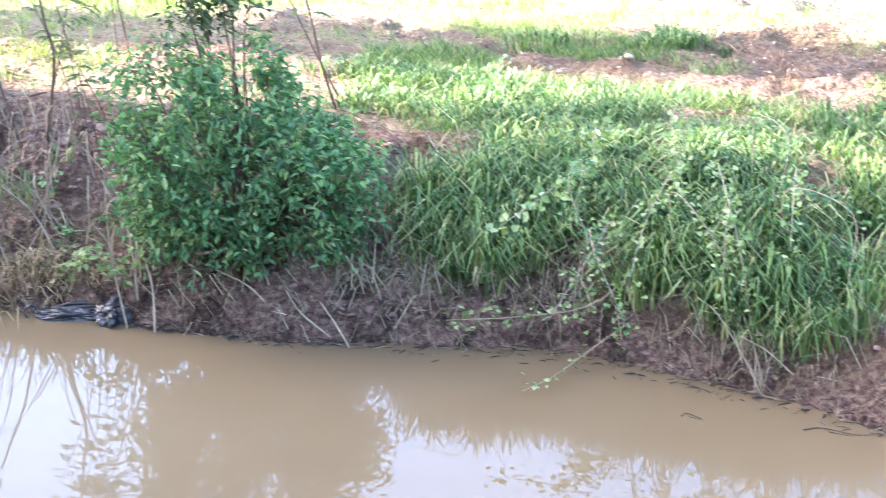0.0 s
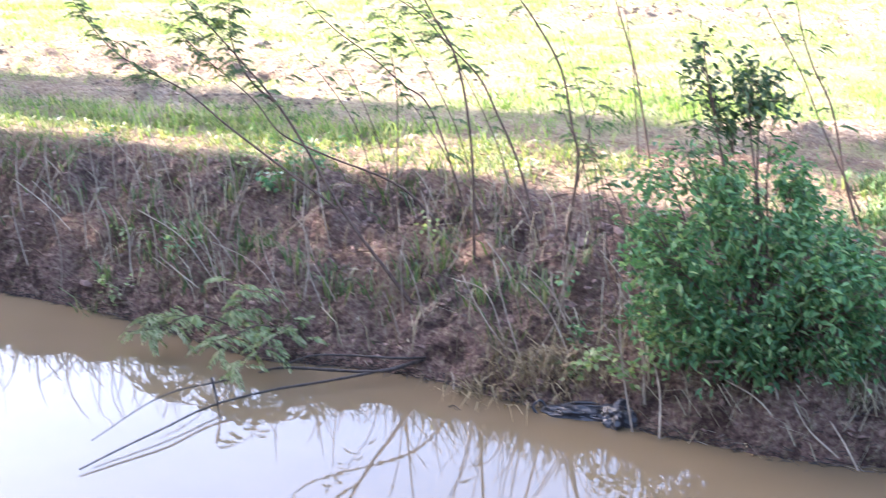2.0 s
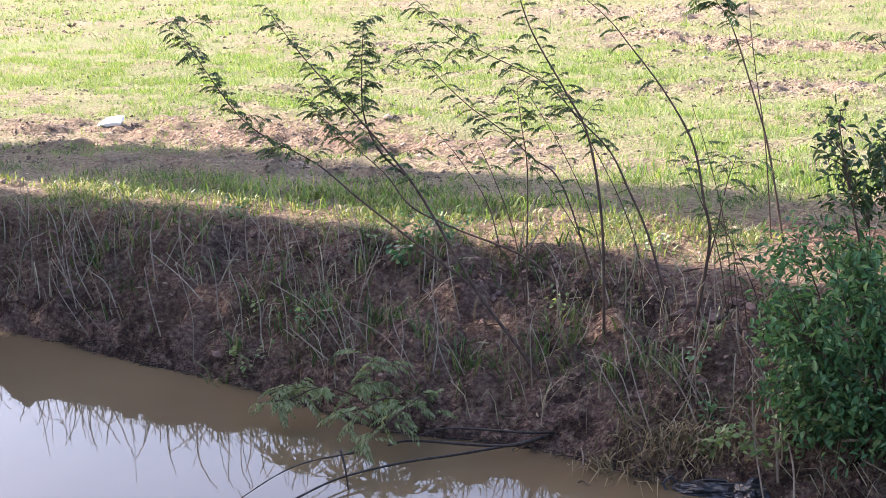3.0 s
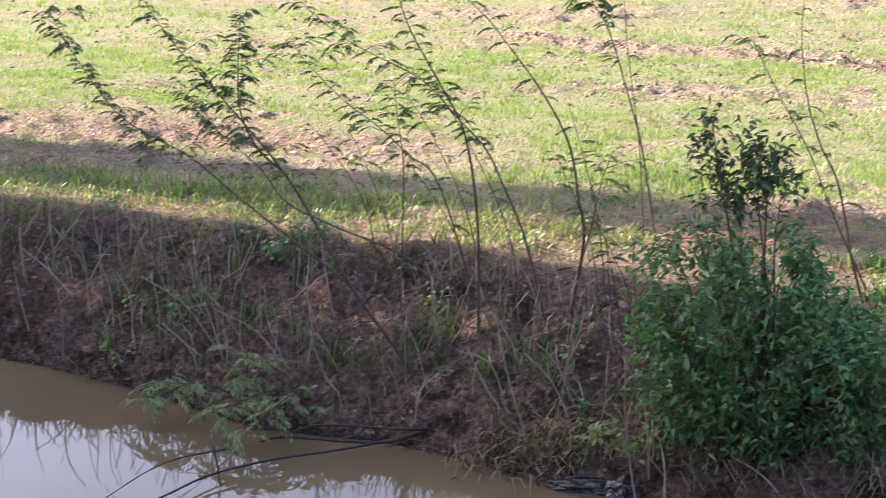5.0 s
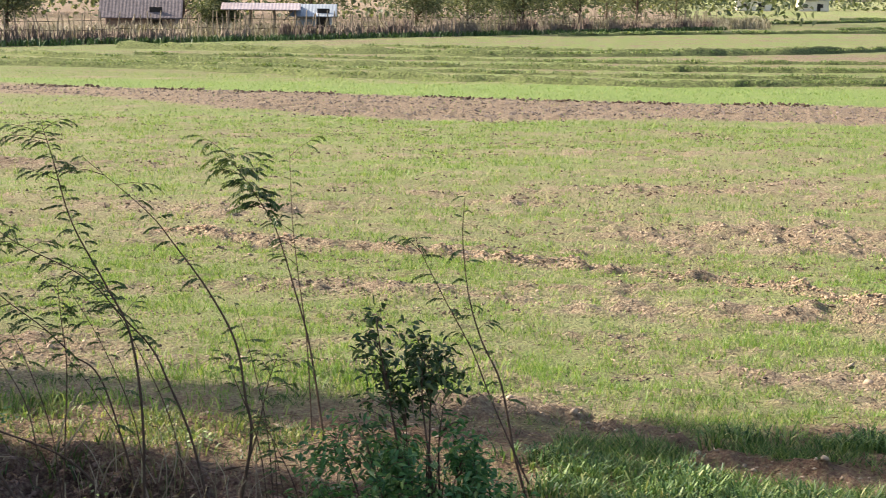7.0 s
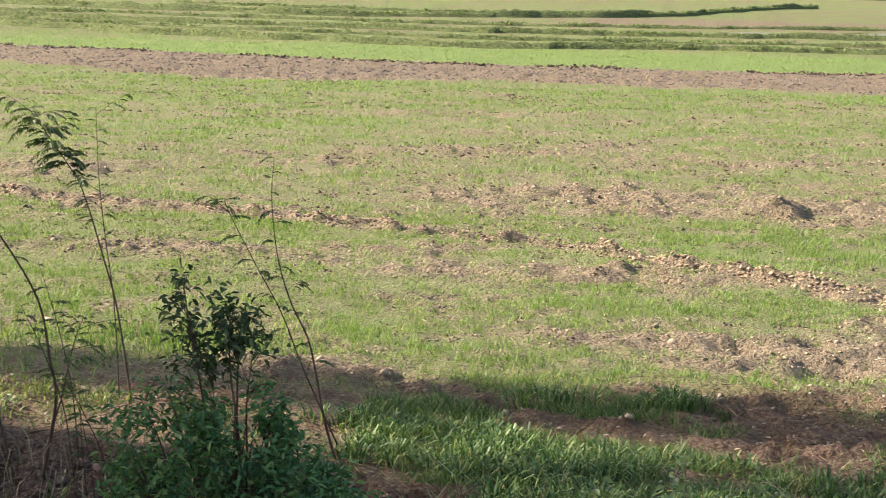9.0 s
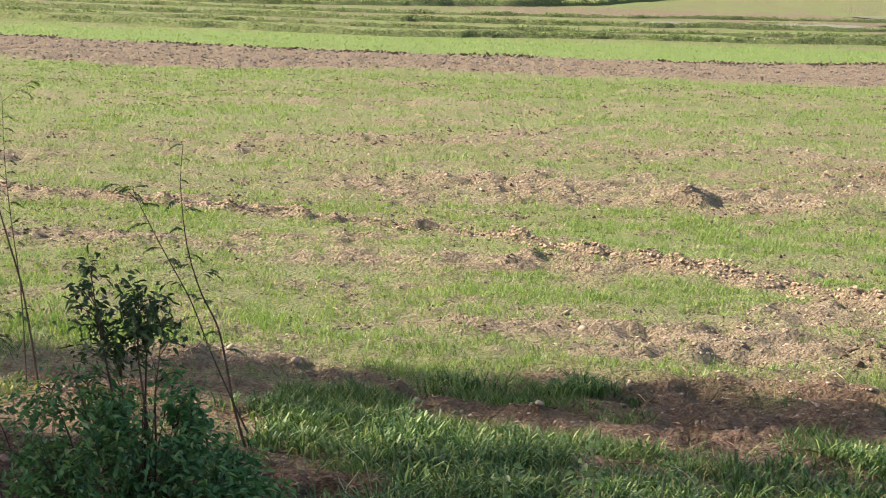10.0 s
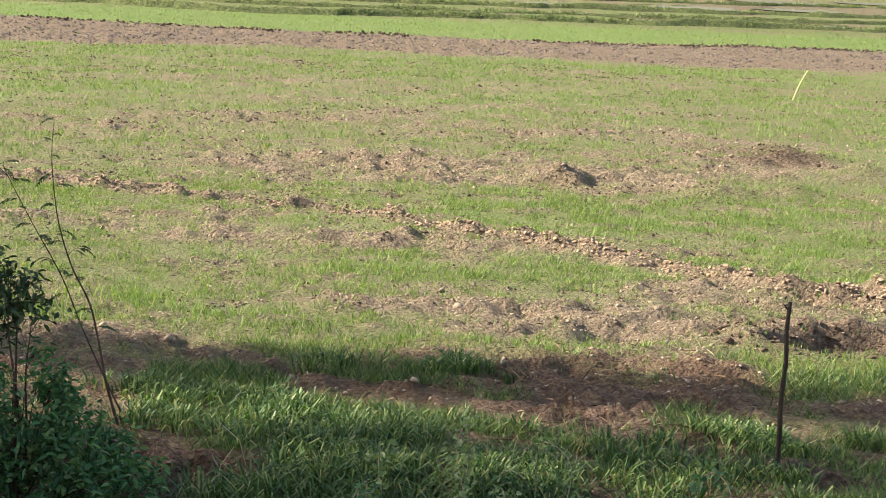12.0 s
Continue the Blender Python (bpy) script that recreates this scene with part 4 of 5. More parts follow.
# saplings, from the far end of the slope to the near one
sapling([((-3.18, 9.93, -0.49), (-3.36, 9.9, -0.28), (-3.62, 9.87, 0.1), (-3.95, 9.83, 0.71), (-4.25, 9.8, 1.1), (-4.6, 9.77, 1.5), (-4.8, 9.73, 1.79)),
         ((-3.62, 9.87, 0.1), (-4.01, 9.85, 0.39), (-4.33, 9.84, 0.63), (-4.61, 9.82, 0.86), (-5.03, 9.81, 1.08), (-5.29, 9.8, 1.4), (-5.49, 9.78, 1.75)),
         ((-4.0, 9.87, 0.76), (-4.18, 9.85, 0.93), (-4.27, 9.83, 1.16), (-4.26, 9.81, 1.44), (-4.22, 9.79, 1.75))], RNG, "dark leaning sapling forked low, with drooping feathery leaves", 0.5, 70, 0.016)
sapling([((-3.08, 10.47, -0.23), (-3.43, 10.47, 0.11), (-3.94, 10.47, 0.31), (-4.25, 10.47, 0.45), (-4.43, 10.47, 0.67), (-4.74, 10.47, 0.93), (-4.96, 10.47, 1.15))], RNG, first=0.75, count=45)
sapling([((-2.91, 10.22, -0.33), (-2.9, 10.22, 0.41), (-2.97, 10.22, 0.97), (-3.12, 10.22, 1.28), (-3.32, 10.22, 1.65), (-3.43, 10.22, 2.03), (-3.5, 10.22, 2.25))], RNG, first=0.4, count=60, r0=0.013)
sapling([((-2.52, 10.4, -0.16), (-2.65, 10.4, 0.31), (-2.78, 10.4, 0.63), (-2.89, 10.4, 0.86), (-3.07, 10.4, 1.05), (-3.31, 10.4, 1.29), (-3.81, 10.4, 1.54), (-4.27, 10.4, 1.93))], RNG, first=0.45, count=60)
sapling([((-3.01, 10.58, -0.16), (-3.25, 10.58, 0.58), (-3.45, 10.58, 0.77), (-3.64, 10.58, 0.94), (-3.89, 10.58, 1.12), (-4.13, 10.58, 1.36), (-4.22, 10.58, 1.5))], RNG, first=0.45, count=40, r0=0.008)
sapling([((-3.5, 10.47, -0.27), (-3.47, 10.47, 0.22), (-3.45, 10.47, 0.72), (-3.48, 10.47, 1.02), (-3.5, 10.47, 1.27))], RNG, first=0.5, count=26, r0=0.008)
sapling([((-2.35, 10.13, -0.25), (-2.22, 10.13, 0.36), (-2.25, 10.13, 0.63), (-2.31, 10.13, 0.97), (-2.47, 10.13, 1.27), (-2.67, 10.13, 1.54), (-2.84, 10.13, 1.74), (-3.22, 10.13, 2.05)),
         ((-2.3, 10.17, -0.1), (-2.26, 10.17, 0.17), (-2.19, 10.17, 0.42), (-2.12, 10.17, 0.73), (-2.06, 10.17, 0.9))], RNG, "half-bare dark sapling with few feathery leaves", 0.55, 18, 0.014)
sapling([((-2.03, 11.64, -0.01), (-2.14, 11.64, 0.64), (-2.24, 11.64, 1.02), (-2.37, 11.64, 1.44), (-2.48, 11.64, 1.63), (-2.72, 11.64, 1.97))], RNG, "slender sapling with a dense feathery tip at the field edge", 0.74, 44, finger=0.19)
sapling([((-2.13, 11.69, 0.0), (-2.17, 11.69, 0.66), (-2.23, 11.69, 1.13), (-2.27, 11.69, 1.51), (-2.29, 11.69, 1.98))], RNG, first=0.5, count=20, r0=0.007)
sapling([((-0.58, 10.44, 0.01), (-0.67, 10.44, 0.27), (-0.71, 10.44, 0.48), (-0.77, 10.44, 0.74), (-0.88, 10.44, 0.97), (-0.96, 10.44, 1.24), (-1.0, 10.44, 1.58), (-0.99, 10.44, 1.83)),
         ((-0.58, 10.42, 0.1), (-0.68, 10.37, 0.33), (-0.81, 10.37, 0.62), (-0.93, 10.37, 0.92), (-1.1, 10.37, 1.23), (-1.25, 10.37, 1.52), (-1.27, 10.37, 1.59))], RNG, "thin twin-stemmed sapling with sparse feathery leaves", 0.35, 16, 0.012)
sapling([((-2.03, 10.12, -0.19), (-2.06, 10.12, 0.09), (-2.08, 10.12, 0.47))], RNG, "small thin sapling with sparse leaves", 0.4, 10, 0.007)

for k in range(9):
    sx = RNG.uniform(-3.9, -1.7)
    sy = float(crest(np.array([sx]))[0]) - RNG.uniform(0.1, 0.9)
    sz, h, lean = ground_at(sx, sy), RNG.uniform(0.7, 1.6), RNG.uniform(0.1, 0.55)
    sapling([((sx, sy, sz), (sx - lean * 0.2 * h, sy, sz + h * 0.4), (sx - lean * 0.6 * h, sy, sz + h * 0.75), (sx - lean * h, sy, sz + h))], RNG, "thin half-bare sapling with few feathery leaves", 0.45, int(RNG.integers(5, 14)), 0.006)

# broken and leaning stalks
for a, b in (((-0.75, 8.8, -0.79), (-1.19, 8.95, -0.46)), ((-0.84, 8.85, -0.7), (-1.03, 9.0, -0.22)), ((-0.5, 8.74, -0.79), (-0.82, 8.89, -0.54)), ((-0.72, 8.79, -0.79), (-1.14, 8.94, -0.65)),
             ((-1.64, 9.05, -0.64), (-1.82, 9.2, -0.03)), ((-1.53, 8.87, -0.81), (-1.58, 9.02, -0.42)), ((0.42, 8.89, -0.54), (0.09, 9.04, -0.39)), ((-0.43, 8.66, -0.83), (-0.62, 8.81, -0.6))):
    stalk(a, b, RNG, 0.008)
for a, b in (((1.61, 8.1, -0.72), (1.31, 8.25, -0.36)), ((1.63, 8.09, -0.71), (1.54, 8.24, -0.45)), ((1.64, 8.08, -0.71), (1.72, 8.23, -0.53)), ((1.77, 8.03, -0.65), (1.51, 8.18, -0.54)),
             ((-2.53, 9.5, -0.58), (-2.89, 9.6, -0.19)), ((-2.5, 9.5, -0.58), (-2.83, 9.62, -0.17)), ((-2.41, 9.39, -0.6), (-2.6, 9.49, -0.03)), ((-2.99, 9.6, -0.66), (-3.23, 9.7, -0.6))):
    stalk(a, b, RNG, 0.005)
for a, b in (((-5.78, 10.78, -0.45), (-5.79, 10.88, 0.22)), ((-5.24, 11.02, -0.29), (-5.07, 11.12, 0.27)), ((-6.83, 10.78, -0.67), (-7.26, 10.88, -0.13)), ((-7.0, 10.82, -0.71), (-7.37, 10.92, -0.02)),
             ((-5.97, 10.47, -0.7), (-6.1, 10.57, -0.04)), ((-4.89, 10.45, -0.47), (-5.06, 10.55, -0.19)), ((-4.05, 9.93, -0.56), (-4.62, 10.03, -0.17)), ((-3.72, 9.95, -0.54), (-3.93, 10.05, -0.29))):
    stalk(a, b, RNG, 0.004)
for a, b in (((-1.68, 8.93, -0.8), (-1.77, 9.03, 0.03)), ((-2.83, 9.34, -0.83), (-2.86, 9.44, -0.72)), ((-6.3, 10.64, -0.61), (-6.45, 10.74, -0.14))):
    stalk(a, b, RNG, 0.006)
for k in range(140):
    sx = RNG.uniform(-8.2, -1.4)
    s0, s1 = float(shore(np.array([sx]))[0]), float(crest(np.array([sx]))[0])
    sy = s0 + (s1 - s0) * RNG.uniform(0.08, 0.8)
    sz = ground_at(sx, sy)
    stalk((sx, sy, sz), (sx + RNG.normal() * 0.16, sy + RNG.uniform(-0.1, 0.12), sz + RNG.uniform(0.2, 0.6)), RNG, RNG.uniform(0.003, 0.0065))
stalk((-1.3, 9.04, -0.36), (-0.33, 9.04, -0.51), RNG, 0.009, None, "long pale dry cane arched over the bank")

# vines
vine(((0.9, 9.2, 0.0), (0.72, 8.85, 0.1), (0.5, 8.65, 0.0), (0.33, 8.55, -0.08)), RNG, 44)
vine(((1.2, 8.9, -0.3), (0.84, 8.55, -0.5), (0.45, 8.5, -0.56), (0.05, 8.55, -0.6)), RNG, 90, 0.034)
vine(((1.3, 9.1, 0.0), (1.2, 8.65, 0.15), (1.05, 8.42, -0.05), (0.95, 8.3, -0.4)), RNG, 80, 0.035)
vine(((1.5, 9.0, 0.1), (1.45, 8.55, 0.18), (1.5, 8.3, -0.05), (1.55, 8.15, -0.35)), RNG, 90, 0.036)
vine(((1.9, 8.9, 0.1), (1.8, 8.45, 0.12), (1.75, 8.2, -0.1)), RNG, 70, 0.036)
vine(((0.9, 9.6, 0.0), (0.86, 9.3, 0.2), (0.85, 9.1, 0.1)), RNG, 26, 0.05)
for k in range(9):
    vx, vy = RNG.uniform(0.75, 2.4), RNG.uniform(8.6, 9.3)
    vz = ground_at(vx, vy)
    vine(((vx, vy, vz), (vx + RNG.normal() * 0.1, vy - 0.12, vz + 0.46), (vx + RNG.normal() * 0.15, vy - 0.38, vz + 0.42), (vx + RNG.normal() * 0.25, vy - 0.58, vz + 0.12)), RNG, 90, RNG.uniform(0.025, 0.04), "leafy climbing vine over the tall grass", (VINELEAF, SHRUBLEAF)[k % 2])
vine(((1.0, 8.5, -0.6), (0.79, 8.38, -0.7), (0.6, 8.2, -0.76), (0.43, 8.04, -0.77)), RNG, 30, 0.035, "green sprig trailing in the muddy water")
vine(((-1.72, 9.72, -0.29), (-1.7, 9.66, -0.1), (-1.72, 9.6, 0.02)), RNG, 26, 0.045, "small broad-leaved weed on the bank", SHRUBLEAF)
vine(((-2.1, 9.3, -0.62), (-1.9, 9.1, -0.42), (-1.7, 8.98, -0.5)), RNG, 95, 0.042, "low yellow-green weed beside the water")
vine(((-1.7, 9.15, -0.58), (-1.55, 9.0, -0.3), (-1.3, 8.9, -0.25)), RNG, 80, 0.042, "low yellow-green weed beside the water")
vine(((-4.51, 11.06, -0.14), (-4.6, 11.0, 0.0), (-4.45, 10.95, 0.05)), RNG, 50, 0.05, "dark green weed on top of the bank", SHRUBLEAF)
vine(((-2.24, 9.8, -0.32), (-2.22, 9.75, -0.2), (-2.2, 9.7, -0.12)), RNG, 16, 0.045, "small broad-leaved weed on the bank", SHRUBLEAF)

# weeds growing in small bushes on the slope
WEEDS = ((-6.18, 11.7, 0.14, 16, SHRUBLEAF), (-4.55, 11.3, 0.24, 34, SHRUBLEAF), (-4.25, 11.2, 0.22, 30, SHRUBLEAF), (-4.85, 11.4, 0.15, 18, VINELEAF), (-5.49, 10.63, 0.15, 12, VINELEAF),
         (-5.04, 10.45, 0.17, 14, SHRUBLEAF), (-5.43, 10.3, 0.15, 14, VINELEAF), (-3.27, 10.5, 0.13, 10, VINELEAF), (-2.85, 11.2, 0.14, 12, VINELEAF), (-1.65, 9.55, 0.14, 12, SHRUBLEAF), (-2.12, 9.51, 0.14, 12, SHRUBLEAF))
for wx, wy, reach, count, mat in WEEDS:
    wz = ground_at(wx, wy)
    for k in range(3):
        a = RNG.uniform(0, 2 * math.pi)
        vine(((wx, wy, wz - 0.02), (wx + 0.3 * reach * math.cos(a), wy + 0.3 * reach * math.sin(a), wz + 0.55 * reach), (wx + reach * math.cos(a), wy + 0.7 * reach * math.sin(a), wz + 0.7 * reach)), RNG, count, 0.035, "small green weed rooted in the muddy slope", mat)


# ---- unseen trees, added to cast the shade over the bank ----
def shade_tree(x, y, tall, spread, rng, low=0.08, count=4300):
    z = ground_at(x, y)
    root = tagged(new("tree"), "unseen leafy tree added to shade the pond bank", "tree", "shade trees by the pond")
    root.location = (x, y, z)
    limbs = [tube(curve_points([(0, 0, -0.2), (0.15, 0.1, tall * 0.25), (0, 0, tall * 0.55), (0.2, 0, tall * 0.85)], 6), 0.28, 0.06, 8)]
    at = []
    for k in range(24):
        a, h = rng.uniform(0, 2 * math.pi), tall * rng.uniform(low, 0.8)
        e = Vector((math.cos(a) * spread * rng.uniform(0.3, 0.75), math.sin(a) * spread * rng.uniform(0.3, 0.75), h + tall * rng.uniform(0.05, 0.2)))
        limbs.append(tube(curve_points([(0, 0, h), tuple(e * 0.5 + Vector((0, 0, h * 0.55))), tuple(e)], 5), 0.1, 0.02, 5))
        at.append(np.clip(rng.normal(size=(count // 24, 3)), -1.7, 1.7) * np.array([spread * 0.2, spread * 0.2, tall * 0.07]) + np.array(e))
    at = np.concatenate(at)
    n = len(at)
    put_mesh("trunk", *joined(limbs), STEM, root, "grey-brown trunk and limbs", True)
    v, f = leaves(at, rng.normal(size=(n, 3)), rng.uniform(0.25, 0.45, n), rng.uniform(0.17, 0.29, n), rng)
    put_mesh("crown", v, f, TREELEAF, root)
    return root


# all out of view; the narrow ones only shape the shadow strip and gaps
for tx, ty, th, ts, tl, leaf in ((-16.5, 14.75, 8, 0.26, 0.1, 2400), (-24, 16.95, 19, 0.26, 0.5, 1150), (-19.5, 15.95, 13.6, 0.26, 0.42, 2200), (-30, 17.8, 25, 0.5, 0.72, 560), (-16.5, 10.65, 12, 3.2, 0.08, 4300), (-17, 6.4, 13, 3.6, 0.08, 4300), (-17, 2.2, 13, 3.6, 0.08, 4300), (-20, 14.1, 13, 0.34, 0.45, 1300), (-24, 15.05, 21, 0.8, 0.78, 150), (-20, 13.2, 16, 0.4, 0.55, 700), (-24, 12.0, 19, 3.4, 0.08, 4300), (-30, 13.9, 25, 1.4, 0.5, 3200), (-25, 7.2, 20, 3.8, 0.08, 4300), (-25, 2.5, 20, 3.8, 0.08, 4300), (-24, -3.5, 19, 4.0, 0.08, 4300), (-17, -3, 13, 3.6, 0.08, 4300), (-21, 8.5, 16, 3.6, 0.08, 4300), (-21, 3.5, 16, 3.6, 0.08, 4300), (-30, 13.3, 25, 3.4, 0.08, 1900), (-30, 10, 25, 4.0, 0.08, 4300), (-30, 4.5, 25, 4.0, 0.08, 4300)):
    shade_tree(tx, ty, th, ts, RNG, tl, int(leaf * 1.3))


# ---- things in and beside the water ----
def fallen_branch():
    base = Vector((-2.97, 9.62, -0.72))
    root = tagged(new("fallen_branch"), "dark wet forked branch lying from the bank into the water", "branch")
    root.location = base
    for pts, r in ((((-2.97, 9.68, -0.7), (-3.24, 9.42, -0.72), (-3.54, 9.22, -0.74), (-3.83, 9.0, -0.74), (-4.08, 8.7, -0.74), (-4.2, 8.35, -0.74), (-4.34, 8.05, -0.76), (-4.45, 7.8, -0.78)), 0.01),
                   (((-3.1, 9.55, -0.71), (-3.31, 9.36, -0.72), (-3.86, 9.32, -0.72), (-3.99, 9.21, -0.72)), 0.013),
                   (((-3.05, 9.6, -0.7), (-3.2, 9.45, -0.66), (-3.52, 9.44, -0.66), (-3.72, 9.39, -0.66), (-3.85, 9.26, -0.68)), 0.009),
                   (((-4.1, 9.02, -0.7), (-4.33, 8.6, -0.66), (-4.5, 8.05, -0.72)), 0.006),
                   (((-4.1, 8.78, -0.6), (-4.05, 8.72, -0.7), (-4.02, 8.68, -0.84)), 0.008)):
        line("limb", [tuple(Vector(p) - base) for p in pts], r, r * 0.45, WETWOOD, root, 8, 7, 0.12)


def water_sprig(pts, rng):
    sapling([pts], rng, "pale feathery green sprig hanging over the water", 0.1, 22, 0.007, PALELEAF, 0.17, "sprigs at the water")


def black_bag(rng):
    """A crumpled black plastic sack, half sunk at the water's edge."""
    root = tagged(new("plastic_bag"), "crumpled black plastic bag half sunk at the water's edge", "bag")
    root.location = (-1.98, 9.12, WATER_Z)

    def lobe(name, cx, cy, cz, sx, sy, sz, seed):
        bm = bmesh.new()
        bmesh.ops.create_icosphere(bm, subdivisions=4, radius=1.0)
        for v in bm.verts:
            p = v.co.copy()
            k = noise.noise(p * 1.7 + Vector((seed, 0, 0))) * 0.38 + abs(noise.noise(p * 4.5 + Vector((0, seed, 0)))) * 0.32
            p *= 0.9 + k
            v.co = Vector((p.x * sx + cx, p.y * sy + cy, max(p.z, -0.5) * sz + cz))
        me = bpy.data.meshes.new(name)
        bm.to_mesh(me)
        bm.free()
        me.materials.append(BLACKPLASTIC)
        ob = new(name, me)
        ob.parent = root
    lobe("body", 0.2, -0.05, 0.03, 0.11, 0.12, 0.085, 1.0)
    lobe("torn_end", -0.03, 0.0, 0.01, 0.2, 0.075, 0.05, 7.0)
    for k in range(2):
        line("fold", [(-0.24 + 0.03 * k, 0.04 - 0.03 * k, 0.0), (-0.08, 0.03 - 0.03 * k, 0.062 - 0.012 * k), (0.12, 0.02 - 0.03 * k, 0.07)], 0.01, 0.006, BLACKPLASTIC, root, 6, 6, 0.3)
    line("handle", [(-0.27, -0.02, -0.02), (-0.31, 0.0, 0.03), (-0.27, 0.02, 0.065), (-0.24, 0.02, 0.02), (-0.25, 0.0, -0.03)], 0.008, 0.008, BLACKPLASTIC, root, 6, 6, 0.1)


def twig(a, b, rng):
    a, b = Vector(a), Vector(b)
    d = b - a
    root = tagged(new("floating_twig"), "dark wet twig floating on the muddy water", "twig", "floating twigs")
    root.location = a
    line("limb", [(0, 0, 0), tuple(d * 0.3 + Vector((0, 0.03, 0.004))), tuple(d * 0.7 + Vector((0.02, -0.02, 0.004))), tuple(d)], 0.003, 0.0012, WETWOOD, root, 5, 5, 0.2)
    line("limb", [tuple(d * 0.4), tuple(d * 0.6 + Vector((0.03, -0.06, 0.012)))], 0.0025, 0.001, WETWOOD, root, 4, 4, 0.1)


fallen_branch()
for pts in (((-3.9, 9.75, -0.65), (-4.05, 9.5, -0.52), (-4.2, 9.35, -0.55), (-4.4, 9.3, -0.6)), ((-4.2, 9.8, -0.66), (-4.5, 9.55, -0.5), (-4.75, 9.5, -0.58), (-5.0, 9.55, -0.64)), ((-3.85, 9.7, -0.65), (-3.85, 9.5, -0.5), (-3.95, 9.25, -0.56), (-4.05, 9.05, -0.66)),
            ((-4.3, 9.8, -0.66), (-4.25, 9.7, -0.45), (-4.2, 9.6, -0.3)), ((-4.6, 9.9, -0.7), (-4.75, 9.7, -0.55), (-4.9, 9.55, -0.55))):
    water_sprig(pts, RNG)
black_bag(RNG)
for a, b in (((-2.78, 9.09, -0.798), (-2.7, 9.07, -0.798)), ((1.19, 7.8, -0.798), (1.29, 7.78, -0.798)), ((1.75, 7.64, -0.798), (2.05, 7.58, -0.798)), ((-0.2, 8.72, -0.797), (0.15, 8.68, -0.797)), ((1.9, 7.82, -0.795), (2.2, 7.66, -0.795)), ((2.05, 7.72, -0.797), (2.5, 7.5, -0.797))):
    twig(a, b, RNG)


# ---- things in the field ----
stake = tagged(new("wooden_stake"), "thin weathered wooden stake standing upright in the turf", "stake")
stake.location = (3.2, 9.62, ground_at(3.2, 9.62))
line("shaft", [(0, 0, -0.15), (0.002, 0, 0.18), (-0.006, 0.005, 0.4), (0.002, 0, 0.65), (-0.008, 0, 0.82), (-0.002, 0, 0.99)], 0.016, 0.012, STAKEWOOD, stake, 6, 8, 0.12)
line("stub", [(-0.004, 0, 0.94), (-0.022, 0, 0.955), (-0.036, 0, 0.975)], 0.008, 0.005, STAKEWOOD, stake, 3, 5)
cane = tagged(new("cane_marker"), "leaning yellow cane marker stuck in the rice field", "stake")
cane.location = (11.3, 35.3, ground_at(11.3, 35.3))
line("shaft", [(0, 0, -0.1), (0.14, 0, 0.3), (0.3, 0, 0.62)], 0.02, 0.016, YELLOWCANE, cane, 5, 8, 0.08)


def put_foam(rng):
    ob = new("foam_slab", bpy.data.meshes.new("foam_slab"))
    bm = bmesh.new()
    bmesh.ops.create_cube(bm, size=1.0)
    bmesh.ops.subdivide_edges(bm, edges=bm.edges[:], cuts=3, use_grid_fill=True)
    for v in bm.verts:
        p = v.co.copy()
        v.co = Vector((p.x * 0.22 * (1 - 0.3 * p.y), p.y * 0.2, p.z * 0.03 + 0.012 * p.x)) + Vector(rng.normal(size=3)) * 0.004
    bm.to_mesh(ob.data)
    bm.free()
    ob.data.materials.append(FOAM)
    ob.matrix_world = pose(-9.28, 15.12, ground_at(-9.28, 15.12) + 0.012, 12, -3, 8)
    tagged(ob, "broken white foam slab lying on bare soil", "litter")


put_foam(RNG)


